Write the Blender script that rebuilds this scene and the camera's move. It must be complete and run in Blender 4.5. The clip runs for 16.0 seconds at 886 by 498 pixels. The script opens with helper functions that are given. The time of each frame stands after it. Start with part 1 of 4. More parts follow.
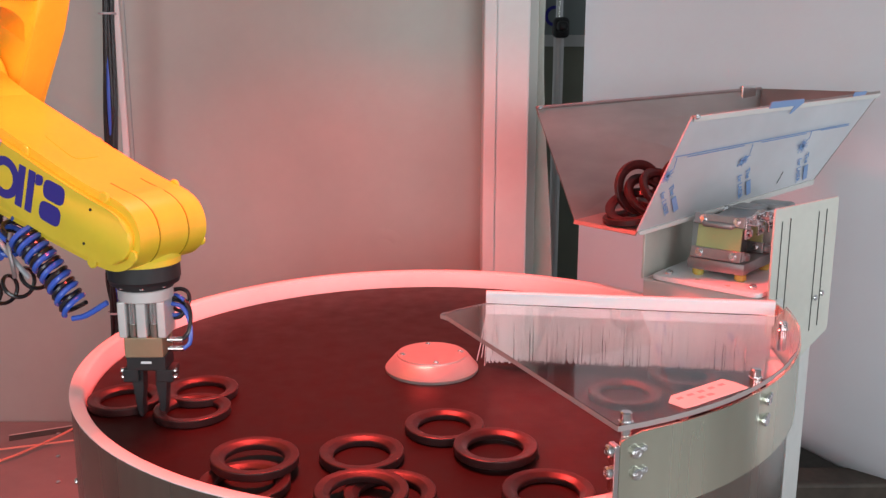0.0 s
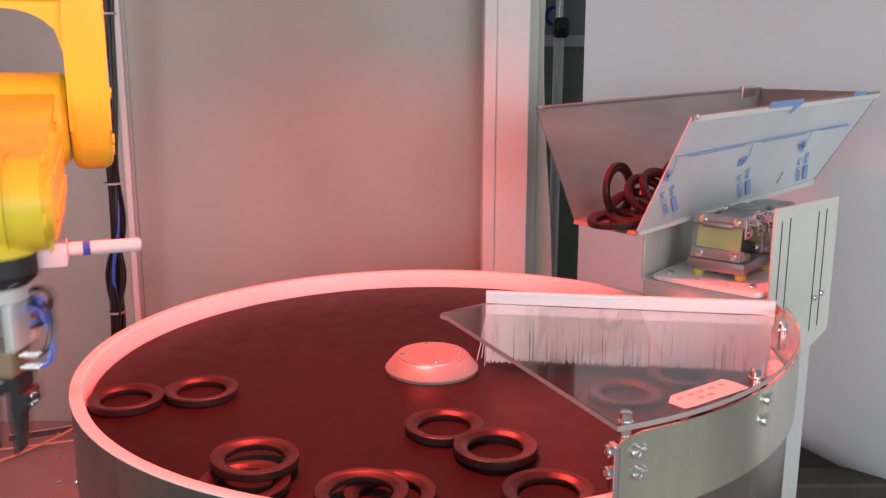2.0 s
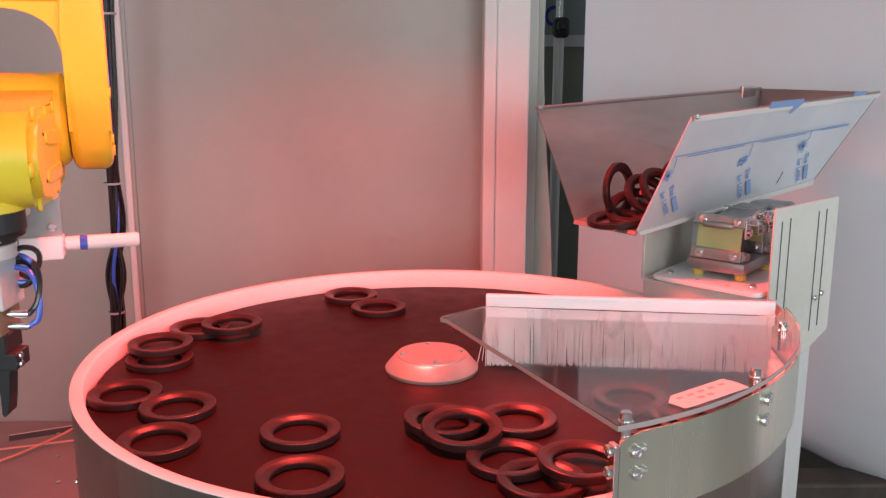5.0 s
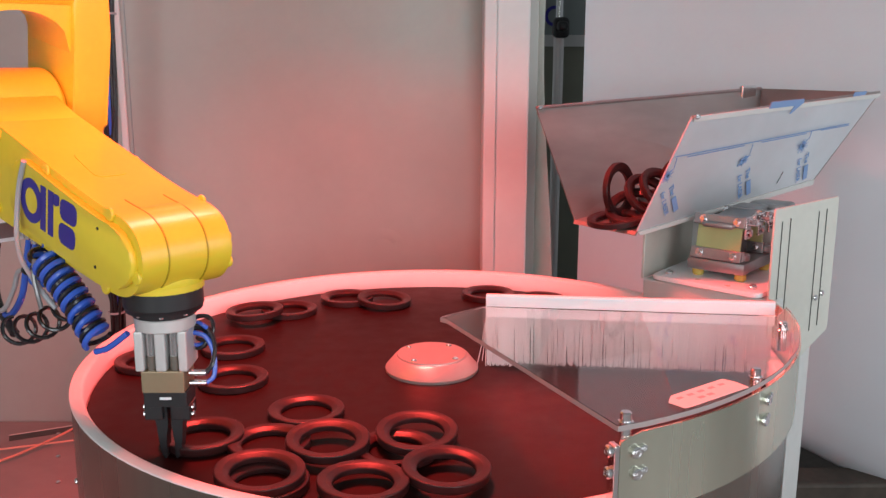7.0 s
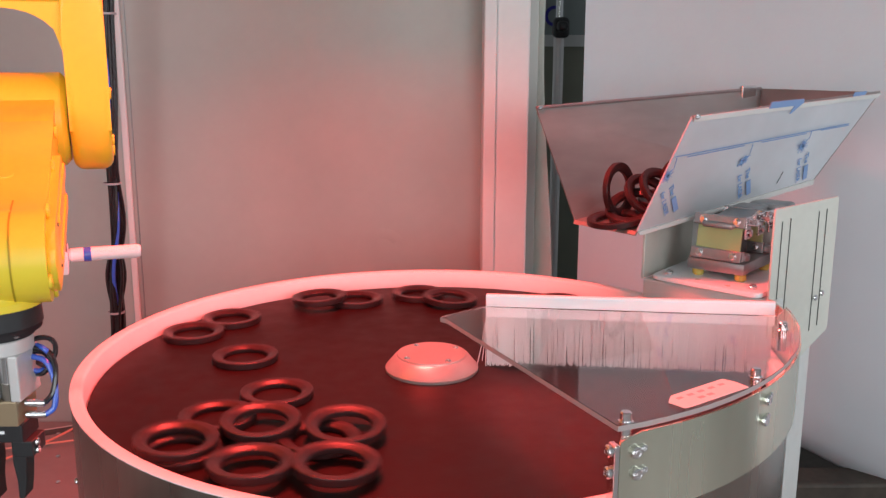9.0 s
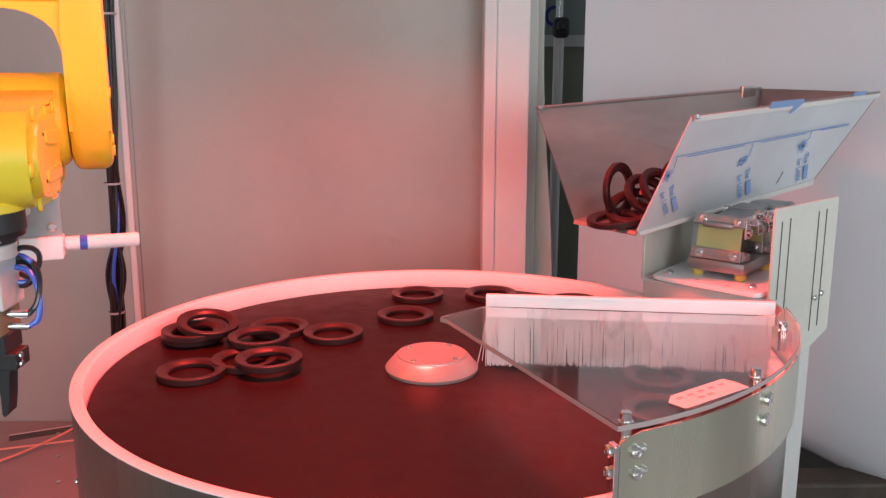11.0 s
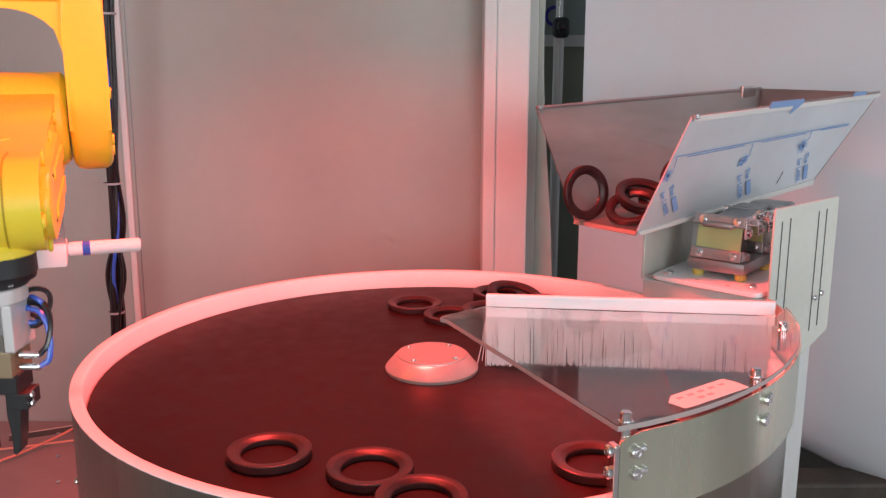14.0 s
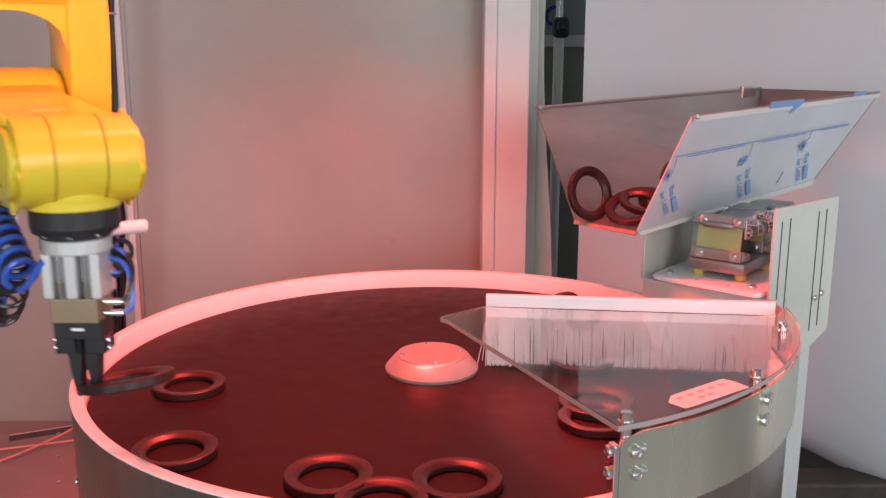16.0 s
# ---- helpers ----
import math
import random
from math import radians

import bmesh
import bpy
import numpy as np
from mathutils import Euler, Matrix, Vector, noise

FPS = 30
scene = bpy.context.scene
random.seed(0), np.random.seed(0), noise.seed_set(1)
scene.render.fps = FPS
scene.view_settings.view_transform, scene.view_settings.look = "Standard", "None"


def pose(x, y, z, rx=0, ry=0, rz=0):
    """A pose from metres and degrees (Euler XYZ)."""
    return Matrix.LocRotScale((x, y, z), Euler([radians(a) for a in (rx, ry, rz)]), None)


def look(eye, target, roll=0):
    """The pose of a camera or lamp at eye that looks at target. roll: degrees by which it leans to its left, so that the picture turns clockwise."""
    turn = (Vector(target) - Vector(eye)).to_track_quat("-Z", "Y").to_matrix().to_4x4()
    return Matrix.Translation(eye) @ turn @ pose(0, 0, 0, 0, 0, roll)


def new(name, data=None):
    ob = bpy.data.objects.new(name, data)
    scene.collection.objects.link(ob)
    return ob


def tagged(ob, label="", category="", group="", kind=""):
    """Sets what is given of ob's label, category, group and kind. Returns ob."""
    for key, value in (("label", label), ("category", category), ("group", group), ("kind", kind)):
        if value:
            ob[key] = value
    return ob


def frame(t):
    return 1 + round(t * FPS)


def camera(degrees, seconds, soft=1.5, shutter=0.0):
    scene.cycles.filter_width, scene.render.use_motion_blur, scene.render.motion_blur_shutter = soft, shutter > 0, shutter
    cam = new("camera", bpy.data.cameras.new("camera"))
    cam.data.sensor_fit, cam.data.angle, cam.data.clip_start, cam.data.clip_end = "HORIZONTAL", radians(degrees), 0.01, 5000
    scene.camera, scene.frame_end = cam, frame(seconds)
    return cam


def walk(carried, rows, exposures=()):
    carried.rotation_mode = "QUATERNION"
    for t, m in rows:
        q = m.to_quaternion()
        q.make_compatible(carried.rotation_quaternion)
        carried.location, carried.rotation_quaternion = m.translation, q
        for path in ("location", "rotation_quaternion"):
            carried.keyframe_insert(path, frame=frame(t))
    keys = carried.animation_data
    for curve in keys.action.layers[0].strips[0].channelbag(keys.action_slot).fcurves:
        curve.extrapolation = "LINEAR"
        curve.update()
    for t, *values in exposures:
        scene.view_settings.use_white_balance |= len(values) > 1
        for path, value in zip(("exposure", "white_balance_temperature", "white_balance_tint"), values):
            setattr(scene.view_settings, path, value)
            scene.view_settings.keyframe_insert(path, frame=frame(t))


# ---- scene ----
cam = camera(51.41, 16.0, soft=1.4, shutter=0.5)
EYE = (0.0, -1.0832, 0.3905)
WAY = (0.01221, 0.97663, -0.2146)
VIEW = look(EYE, [e + w for e, w in zip(EYE, WAY)], 0.12)
walk(cam, [(0.0, VIEW), (16.0, VIEW)])

# ---- world and light ----
world = bpy.data.worlds.new("hall")
scene.world = world
world.use_nodes = True
world.node_tree.nodes["Background"].inputs[0].default_value = (0.86, 0.93, 1.0, 1)
world.node_tree.nodes["Background"].inputs[1].default_value = 0.22
scene.view_settings.exposure = 0.0


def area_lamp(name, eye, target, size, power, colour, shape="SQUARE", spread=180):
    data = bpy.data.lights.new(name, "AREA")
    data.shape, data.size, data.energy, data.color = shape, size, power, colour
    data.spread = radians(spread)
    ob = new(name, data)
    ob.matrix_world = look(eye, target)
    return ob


area_lamp("red_inspection_and_fill_light", (-0.13, 0.13, 0.86), (-0.12, -0.05, 0.0), 0.22, 17.0, (1.0, 0.06, 0.05), "DISK", 138)
# Unseen second red lamp, added to turn the robot's front faces orange.
area_lamp("red_inspection_and_fill_light", (-0.10, -0.34, 0.78), (-0.46, -0.10, 0.42), 0.12, 2.6, (1.0, 0.065, 0.055), "DISK", 110)
area_lamp("hall_window_light", (-1.0, -2.5, 0.6), (0.0, 0.1, 0.15), 1.2, 20.0, (0.9, 0.96, 1.0))
area_lamp("hall_window_light", (1.0, -2.5, 0.7), (0.3, 0.2, 0.15), 1.2, 26.0, (0.88, 0.95, 1.0))
# Unseen lamp at the right, added to brighten the guard and its reflections.
area_lamp("side_fill_light", (1.75, -0.9, 0.35), (0.4, 0.0, 0.05), 0.8, 8.0, (0.88, 0.96, 1.0))


# ---- materials ----
def material(name, colour, rough=0.5, metal=0.0, grain=0.0, scale=60.0, bump=0.0, spec=0.5, stretch=(1, 1, 1), stain=0.0, coat=0.0):
    m = bpy.data.materials.new(name)
    m.use_nodes = True
    nt = m.node_tree
    b = nt.nodes["Principled BSDF"]
    b.inputs["Base Color"].default_value = (*colour, 1)
    b.inputs["Roughness"].default_value = rough
    b.inputs["Metallic"].default_value = metal
    b.inputs["Specular IOR Level"].default_value = spec
    b.inputs["Coat Weight"].default_value = coat
    if grain or bump or stain:
        tc = nt.nodes.new("ShaderNodeTexCoord")
        mp = nt.nodes.new("ShaderNodeMapping")
        mp.inputs["Scale"].default_value = stretch
        nt.links.new(tc.outputs["Object"], mp.inputs[0])
        fine = nt.nodes.new("ShaderNodeTexNoise")
        fine.inputs["Scale"].default_value = scale
        fine.inputs["Detail"].default_value = 5
        nt.links.new(mp.outputs[0], fine.inputs["Vector"])
        broad = nt.nodes.new("ShaderNodeTexNoise")
        broad.inputs["Scale"].default_value = scale / 9
        broad.inputs["Detail"].default_value = 3
        nt.links.new(mp.outputs[0], broad.inputs["Vector"])
        shade = nt.nodes.new("ShaderNodeMapRange")
        shade.inputs["To Min"].default_value, shade.inputs["To Max"].default_value = 1 - grain, 1 + grain
        nt.links.new(fine.outputs[0], shade.inputs["Value"])
        shade2 = nt.nodes.new("ShaderNodeMapRange")
        shade2.inputs["From Min"].default_value, shade2.inputs["From Max"].default_value = 0.3, 0.7
        shade2.inputs["To Min"].default_value, shade2.inputs["To Max"].default_value = 1 - stain, 1 + stain
        nt.links.new(broad.outputs[0], shade2.inputs["Value"])
        both = nt.nodes.new("ShaderNodeMath")
        both.operation = "MULTIPLY"
        nt.links.new(shade.outputs[0], both.inputs[0])
        nt.links.new(shade2.outputs[0], both.inputs[1])
        mix = nt.nodes.new("ShaderNodeVectorMath")
        mix.operation = "SCALE"
        mix.inputs[0].default_value = colour
        nt.links.new(both.outputs[0], mix.inputs["Scale"])
        nt.links.new(mix.outputs[0], b.inputs["Base Color"])
        rr = nt.nodes.new("ShaderNodeMapRange")
        rr.inputs["To Min"].default_value = max(rough - 0.12, 0.03)
        rr.inputs["To Max"].default_value = min(rough + 0.12, 1)
        nt.links.new(broad.outputs[0], rr.inputs["Value"])
        nt.links.new(rr.outputs[0], b.inputs["Roughness"])
        if bump:
            bp = nt.nodes.new("ShaderNodeBump")
            bp.inputs["Strength"].default_value = bump
            bp.inputs["Distance"].default_value = 0.001
            nt.links.new(fine.outputs[0], bp.inputs["Height"])
            nt.links.new(bp.outputs[0], b.inputs["Normal"])
    return m


YELLOW = material("yellow_robot_paint", (0.84, 0.64, 0.045), 0.36, grain=0.04, scale=90, stain=0.05, coat=0.2)
BLACK = material("black_plastic", (0.018, 0.018, 0.02), 0.45, grain=0.15, scale=200, bump=0.1)
RUBBER = material("black_rubber", (0.036, 0.012, 0.012), 0.36, grain=0.35, scale=160, bump=0.16, stain=0.3, spec=0.32)
# Red base tint adds some of the red lamp's glow to the black plate.
DISC = material("dark_coating_with_red_glow", (0.018, 0.0035, 0.0035), 0.44, grain=0.12, scale=300, bump=0.03, stain=0.06, spec=0.13)
RIMW = material("white_rim_plastic", (0.80, 0.78, 0.77), 0.45, grain=0.03, scale=70, stain=0.04)
ALU = material("anodised_aluminium", (0.70, 0.68, 0.67), 0.42, 0.4, grain=0.06, scale=120, stain=0.05)
STEEL = material("brushed_stainless_steel", (0.36, 0.33, 0.29), 0.26, 0.95, grain=0.08, scale=90, stretch=(1, 1, 0.05), stain=0.06)
# Olive tint and uneven bands put reflections of the hall into the colour.
GUARDM = material("guard_sheet_steel", (0.66, 0.66, 0.54), 0.27, 0.85, grain=0.08, scale=90, stretch=(1, 1, 0.05), stain=0.2)
SHEET = material("dull_hopper_sheet", (0.47, 0.43, 0.41), 0.40, 0.9, grain=0.12, scale=40, bump=0.05, stain=0.3, stretch=(0.5, 0.5, 1.6))
FILM = material("sheet_with_protective_film", (0.60, 0.63, 0.66), 0.45, 0.35, grain=0.04, scale=50, stain=0.1)
BLUEP = material("blue_film_print", (0.20, 0.32, 0.56), 0.5)
LOGO = material("dark_blue_vinyl", (0.035, 0.030, 0.30), 0.4)
WALLM = material("cell_wall_panel", (0.47, 0.47, 0.44), 0.60, 0.4, grain=0.03, scale=40, stain=0.06, bump=0.02)
PALE = material("pale_grey_paint", (0.62, 0.62, 0.60), 0.5, grain=0.04, scale=80, stain=0.06)
POSTM = material("post_paint", (0.74, 0.71, 0.70), 0.45, grain=0.03, scale=60, stain=0.05)
WHITE = material("white_plastic", (0.90, 0.91, 0.93), 0.4, grain=0.02, scale=60)
CREAM = material("cream_painted_plate", (0.60, 0.59, 0.53), 0.5, grain=0.05, scale=90, stain=0.06)
TANKM = material("white_backdrop_sheet", (0.68, 0.685, 0.72), 0.55, grain=0.02, scale=20, stain=0.04)
HUBM = material("satin_aluminium", (0.42, 0.39, 0.37), 0.36, 0.5, grain=0.04, scale=120, stain=0.05)
# Darker copy of the robot yellow; groove shade is put into the colour.
GROOVE_SHADE = material("groove_shade_yellow", (0.42, 0.30, 0.01), 0.5)
# Dark colour for the shade inside slots and vents, also for dark parts.
DARK = material("recess_shade_and_dark_parts", (0.05, 0.055, 0.05), 0.6, grain=0.3, scale=30, stain=0.3)
DARK_BROWN = material("mottled_dark_brown", (0.06, 0.045, 0.035), 0.7, grain=0.4, scale=60, stain=0.3)
BLUEH = material("blue_hose", (0.045, 0.13, 0.62), 0.25, coat=0.3)
BLACKH = material("black_hose", (0.015, 0.014, 0.016), 0.25, coat=0.3)
GREYH = material("grey_cable", (0.40, 0.41, 0.43), 0.4)
BRONZE = material("bronze_anodised_block", (0.36, 0.27, 0.17), 0.4, 0.45, grain=0.05, scale=150)
CHROME = material("zinc_screw", (0.75, 0.75, 0.76), 0.2, 1.0)
BRISTLE = material("translucent_bristles", (0.76, 0.74, 0.74), 0.35, grain=0.2, scale=60, stretch=(1, 1, 0.02))
SPRING = material("fibreglass_leaf_spring", (0.42, 0.45, 0.20), 0.4, grain=0.08, scale=60, stretch=(1, 1, 0.1), stain=0.1)
CAST = material("cast_grey_metal", (0.33, 0.32, 0.32), 0.42, 0.7, grain=0.1, scale=120, bump=0.1, stain=0.15)
BRASS = material("yellow_rubber_buffer", (0.62, 0.48, 0.10), 0.5)
PAPER = material("paper_label", (0.80, 0.76, 0.72), 0.7, grain=0.03, scale=60)
INK = material("label_ink", (0.52, 0.42, 0.41), 0.7)
SIGND = material("dull_green_panel", (0.21, 0.22, 0.17), 0.4, grain=0.15, scale=8, stain=0.25)
SIGNG = material("grey_green_panel", (0.27, 0.31, 0.30), 0.5, grain=0.05, scale=10, stain=0.1)
CONCRETE = material("grey_concrete", (0.27, 0.26, 0.25), 0.6, grain=0.1, scale=20, stain=0.12)
EDGE = material("frosted_acrylic_edge", (0.36, 0.30, 0.29), 0.4, grain=0.05, scale=50)
ORANGE = material("orange_cable", (0.70, 0.33, 0.25), 0.4)
BASEM = material("worn_grey_base_paint", (0.26, 0.245, 0.24), 0.5, grain=0.08, scale=40, stain=0.15)


def glass_material():
    m = bpy.data.materials.new("clear_acrylic")
    m.use_nodes = True
    b = m.node_tree.nodes["Principled BSDF"]
    b.inputs["Base Color"].default_value = (0.93, 0.95, 0.94, 1)
    b.inputs["Roughness"].default_value = 0.04
    b.inputs["Transmission Weight"].default_value = 1.0
    b.inputs["IOR"].default_value = 1.35
    return m


ACRYL = glass_material()


# ---- mesh helpers ----
def part(name, bm, mat, parent=None, label="", smooth=False, m=None):
    me = bpy.data.meshes.new(name)
    if smooth:
        for f in bm.faces:
            f.smooth = True
    bm.to_mesh(me)
    bm.free()
    me.materials.append(mat)
    if smooth:
        me.set_sharp_from_angle(angle=radians(38))
    ob = new(name, me)
    if parent is not None:
        ob.parent = parent
    if m is not None:
        ob.matrix_basis = m
    if label:
        ob["label"] = label
    return ob


def empty(name, m=None, **tags):
    ob = new(name)
    if m is not None:
        ob.matrix_basis = m
    return tagged(ob, **tags)


def box(bm, x0, x1, y0, y1, z0, z1, bevel=0.0, seg=2, m=None):
    r = bmesh.ops.create_cube(bm, size=1)
    vs = r["verts"]
    for v in vs:
        v.co = Vector(((x0 + x1) / 2 + v.co.x * (x1 - x0), (y0 + y1) / 2 + v.co.y * (y1 - y0), (z0 + z1) / 2 + v.co.z * (z1 - z0)))
    if bevel:
        es = list({e for v in vs for e in v.link_edges})
        r = bmesh.ops.bevel(bm, geom=es, offset=bevel, segments=seg, affect="EDGES", profile=0.5)
        vs = list({v for f in r["faces"] for v in f.verts} | {v for v in vs if v.is_valid})
    if m is not None:
        bmesh.ops.transform(bm, matrix=m, verts=vs)
    return bm


def boxed(*a, **k):
    return box(bmesh.new(), *a, **k)


def lathe(profile, n=64, close=False, bm=None, m=None, a0=0.0, a1=2 * math.pi):
    """Turns a profile of (radius, height) round z."""
    bm = bm or bmesh.new()
    full = abs(a1 - a0 - 2 * math.pi) < 1e-6
    rings, k = [], n if full else n + 1
    made = []
    for i in range(k):
        a = a0 + (a1 - a0) * i / n
        row = [bm.verts.new((r * math.cos(a), r * math.sin(a), z)) for r, z in profile]
        rings.append(row)
        made += row
    count = len(profile) if close else len(profile) - 1
    for i in range(n):
        p, q = rings[i], rings[(i + 1) % k]
        for j in range(count):
            j2 = (j + 1) % len(profile)
            bm.faces.new((p[j], q[j], q[j2], p[j2]))
    if close and not full:
        bm.faces.new(rings[0][::-1])
        bm.faces.new(rings[-1])
    if m is not None:
        bmesh.ops.transform(bm, matrix=m, verts=made)
    bmesh.ops.recalc_face_normals(bm, faces=bm.faces[:])
    return bm


def cyl(r, z0, z1, bevel=0.0, n=24, bm=None, m=None):
    b = min(bevel, r * 0.9)
    prof = [(1e-4, z0), (r - b, z0), (r, z0 + b), (r, z1 - b), (r - b, z1), (1e-4, z1)]
    if not b:
        prof = [(1e-4, z0), (r, z0), (r, z1), (1e-4, z1)]
    return lathe(prof, n, bm=bm, m=m)


def prism(outline, z0, z1, bevel=0.0, seg=2, m=None, bm=None):
    """Extrudes an outline of (x, y) from z0 to z1."""
    bm = bm or bmesh.new()
    lo = [bm.verts.new((x, y, z0)) for x, y in outline]
    hi = [bm.verts.new((x, y, z1)) for x, y in outline]
    n = len(outline)
    faces = [bm.faces.new(lo[::-1]), bm.faces.new(hi)]
    for i in range(n):
        faces.append(bm.faces.new((lo[i], lo[(i + 1) % n], hi[(i + 1) % n], hi[i])))
    vs = lo + hi
    if bevel:
        es = [e for f in faces[:2] for e in f.edges]
        r = bmesh.ops.bevel(bm, geom=list(set(es)), offset=bevel, segments=seg, affect="EDGES", profile=0.5)
        vs = list({v for f in r["faces"] for v in f.verts} | {v for v in vs if v.is_valid})
    bmesh.ops.recalc_face_normals(bm, faces=bm.faces[:])
    if m is not None:
        bmesh.ops.transform(bm, matrix=m, verts=vs)
    return bm


def rounded(points, radius, n=6):
    """Rounds the corners of an outline."""
    out = []
    k = len(points)
    for i in range(k):
        p0, p1, p2 = Vector(points[i - 1]), Vector(points[i]), Vector(points[(i + 1) % k])
        r = radius[i] if isinstance(radius, (list, tuple)) else radius
        d0, d2 = p0 - p1, p2 - p1
        r0, r2 = min(r, d0.length * 0.49), min(r, d2.length * 0.49)
        a, b = p1 + d0.normalized() * r0, p1 + d2.normalized() * r2
        for j in range(n + 1):
            t = j / n
            q = a * (1 - t) ** 2 + p1 * 2 * t * (1 - t) + b * t * t
            out.append((q.x, q.y))
    return out


def sweep(points, r, n=8, bm=None):
    """A round tube along points."""
    bm = bm or bmesh.new()
    pts = [Vector(p) for p in points]
    rows, side = [], None
    for i, p in enumerate(pts):
        d = (pts[min(i + 1, len(pts) - 1)] - pts[max(i - 1, 0)]).normalized()
        if side is None:
            side = d.orthogonal().normalized()
        side = (side - d * side.dot(d)).normalized()
        up = d.cross(side)
        rows.append([bm.verts.new(p + (side * math.cos(2 * math.pi * j / n) + up * math.sin(2 * math.pi * j / n)) * r) for j in range(n)])
    for a, b in zip(rows, rows[1:]):
        for j in range(n):
            bm.faces.new((a[j], a[(j + 1) % n], b[(j + 1) % n], b[j]))
    bm.faces.new(rows[0][::-1])
    bm.faces.new(rows[-1])
    return bm


def spline(points, n=10):
    """A smooth line through points."""
    p = [Vector(q) for q in points]
    p = [2 * p[0] - p[1]] + p + [2 * p[-1] - p[-2]]
    out = []
    for i in range(1, len(p) - 2):
        for j in range(n):
            t = j / n
            out.append(0.5 * (2 * p[i] + (p[i + 1] - p[i - 1]) * t + (2 * p[i - 1] - 5 * p[i] + 4 * p[i + 1] - p[i + 2]) * t * t
                              + (3 * p[i] - p[i - 1] - 3 * p[i + 1] + p[i + 2]) * t ** 3))
    out.append(p[-2])
    return out


def frame_on(origin, xdir, zdir):
    """A pose with x along xdir and z near zdir."""
    x = Vector(xdir).normalized()
    y = Vector(zdir).cross(x).normalized()
    z = x.cross(y)
    return Matrix(((x.x, y.x, z.x, origin[0]), (x.y, y.y, z.y, origin[1]), (x.z, y.z, z.z, origin[2]), (0, 0, 0, 1)))


def quad_plate(a, b, c, d, thick, bm=None):
    """A flat sheet with the corners a b c d, thickened away from its normal."""
    bm = bm or bmesh.new()
    pts = [Vector(p) for p in (a, b, c, d)]
    nrm = (pts[1] - pts[0]).cross(pts[3] - pts[0]).normalized() * thick
    lo = [bm.verts.new(p) for p in pts]
    hi = [bm.verts.new(p - nrm) for p in pts]
    bm.faces.new(lo)
    bm.faces.new(hi[::-1])
    for i in range(4):
        bm.faces.new((lo[i], hi[i], hi[(i + 1) % 4], lo[(i + 1) % 4]))
    bmesh.ops.recalc_face_normals(bm, faces=bm.faces[:])
    return bm


def lettering(words, size, m, mat, parent):
    """Flat letters of the built-in font as a mesh part."""
    curve = bpy.data.curves.new("writing", "FONT")
    curve.body, curve.size, curve.extrude = words, size, 0.0004
    tmp = bpy.data.objects.new("writing", curve)
    me = bpy.data.meshes.new_from_object(tmp)
    bpy.data.objects.remove(tmp)
    me.materials.clear()
    me.materials.append(mat)
    ob = new("writing", me)
    ob.parent = parent
    ob.matrix_basis = m
    return ob


def screw_mesh(r, h):
    bm = cyl(r, 0, h, h * 0.25, 12)
    lathe([(1e-4, h - h * 0.5), (r * 0.5, h - h * 0.5), (r * 0.5, h + 0.0002)], 6, bm=bm)
    me = bpy.data.meshes.new("screw")
    bm.to_mesh(me)
    bm.free()
    me.materials.append(CHROME)
    return me


SCREW = screw_mesh(0.0035, 0.003)


def screw(parent, at, direction=(0, 0, 1), size=1.0, name="screw"):
    ob = new(name, SCREW)
    ob.parent = parent
    q = Vector(direction).to_track_quat("Z", "Y")
    ob.matrix_basis = Matrix.LocRotScale(Vector(at), q, (size, size, size))
    return ob


# ---- the cell ----
def build_cell():
    wall = part("wall_north", boxed(-1.6, 0.22, 0.86, 0.9, -0.45, 1.6), WALLM)
    tagged(wall, "grey painted sheet-metal wall panel behind the turntable", "wall", kind="structure")
    part("dent", lathe([(0.026, 0.0), (0.032, 0.0005), (0.038, 0.0007), (0.050, 0.0)], 24, a0=radians(35), a1=radians(160), m=frame_on((-0.105, 0.8597, -0.04), (1, 0, 0), (0, -1, 0))), WALLM, wall, smooth=True)
    # corner profile of the wall
    strip = part("trim", boxed(-0.648, -0.634, 0.852, 0.8598, -0.445, 1.6, 0.003), POSTM)
    part("seam", boxed(-0.6275, -0.6255, 0.857, 0.861, -0.445, 1.6), CAST, wall, "dark upright joint line")
    tagged(strip, "pale grey upright edge profile on the wall", "trim", kind="structure")
    post = empty("post", pose(0, 0, 0), label="white square steel post of the cell frame", category="post", kind="structure")
    part("post_body", boxed(0.128, 0.194, 0.772, 0.855, -0.445, 1.6, 0.004), POSTM, post)
    part("post_flange", boxed(0.103, 0.128, 0.765, 0.85, -0.445, 1.6, 0.003), POSTM, post)
    # Unseen roof, added to block world light from above; it also carries the robot.
    ce = part("ceiling", boxed(-1.64, 1.7, -0.9, 1.0, 1.6, 1.63), SIGNG)
    tagged(ce, "unseen grey roof panel added to block light from above", "ceiling", kind="structure")
    # Unseen walls, added so the steel mirrors darker and brighter areas.
    for name, a in (("wall_west", (-1.68, -1.64, -3.4, 0.9, -0.6, 1.63)), ("wall_south", (-1.64, 0.1, -3.4, -3.36, -0.6, 1.63))):
        tagged(part(name, boxed(*a), WALLM), "unseen plain grey wall added to vary the steel's reflections", "wall", kind="structure")
    fl = part("floor", boxed(-1.8, 2.6, -3.4, 3.2, -0.62, -0.6), CONCRETE)
    tagged(fl, "grey concrete hall floor", "floor", kind="structure")


build_cell()


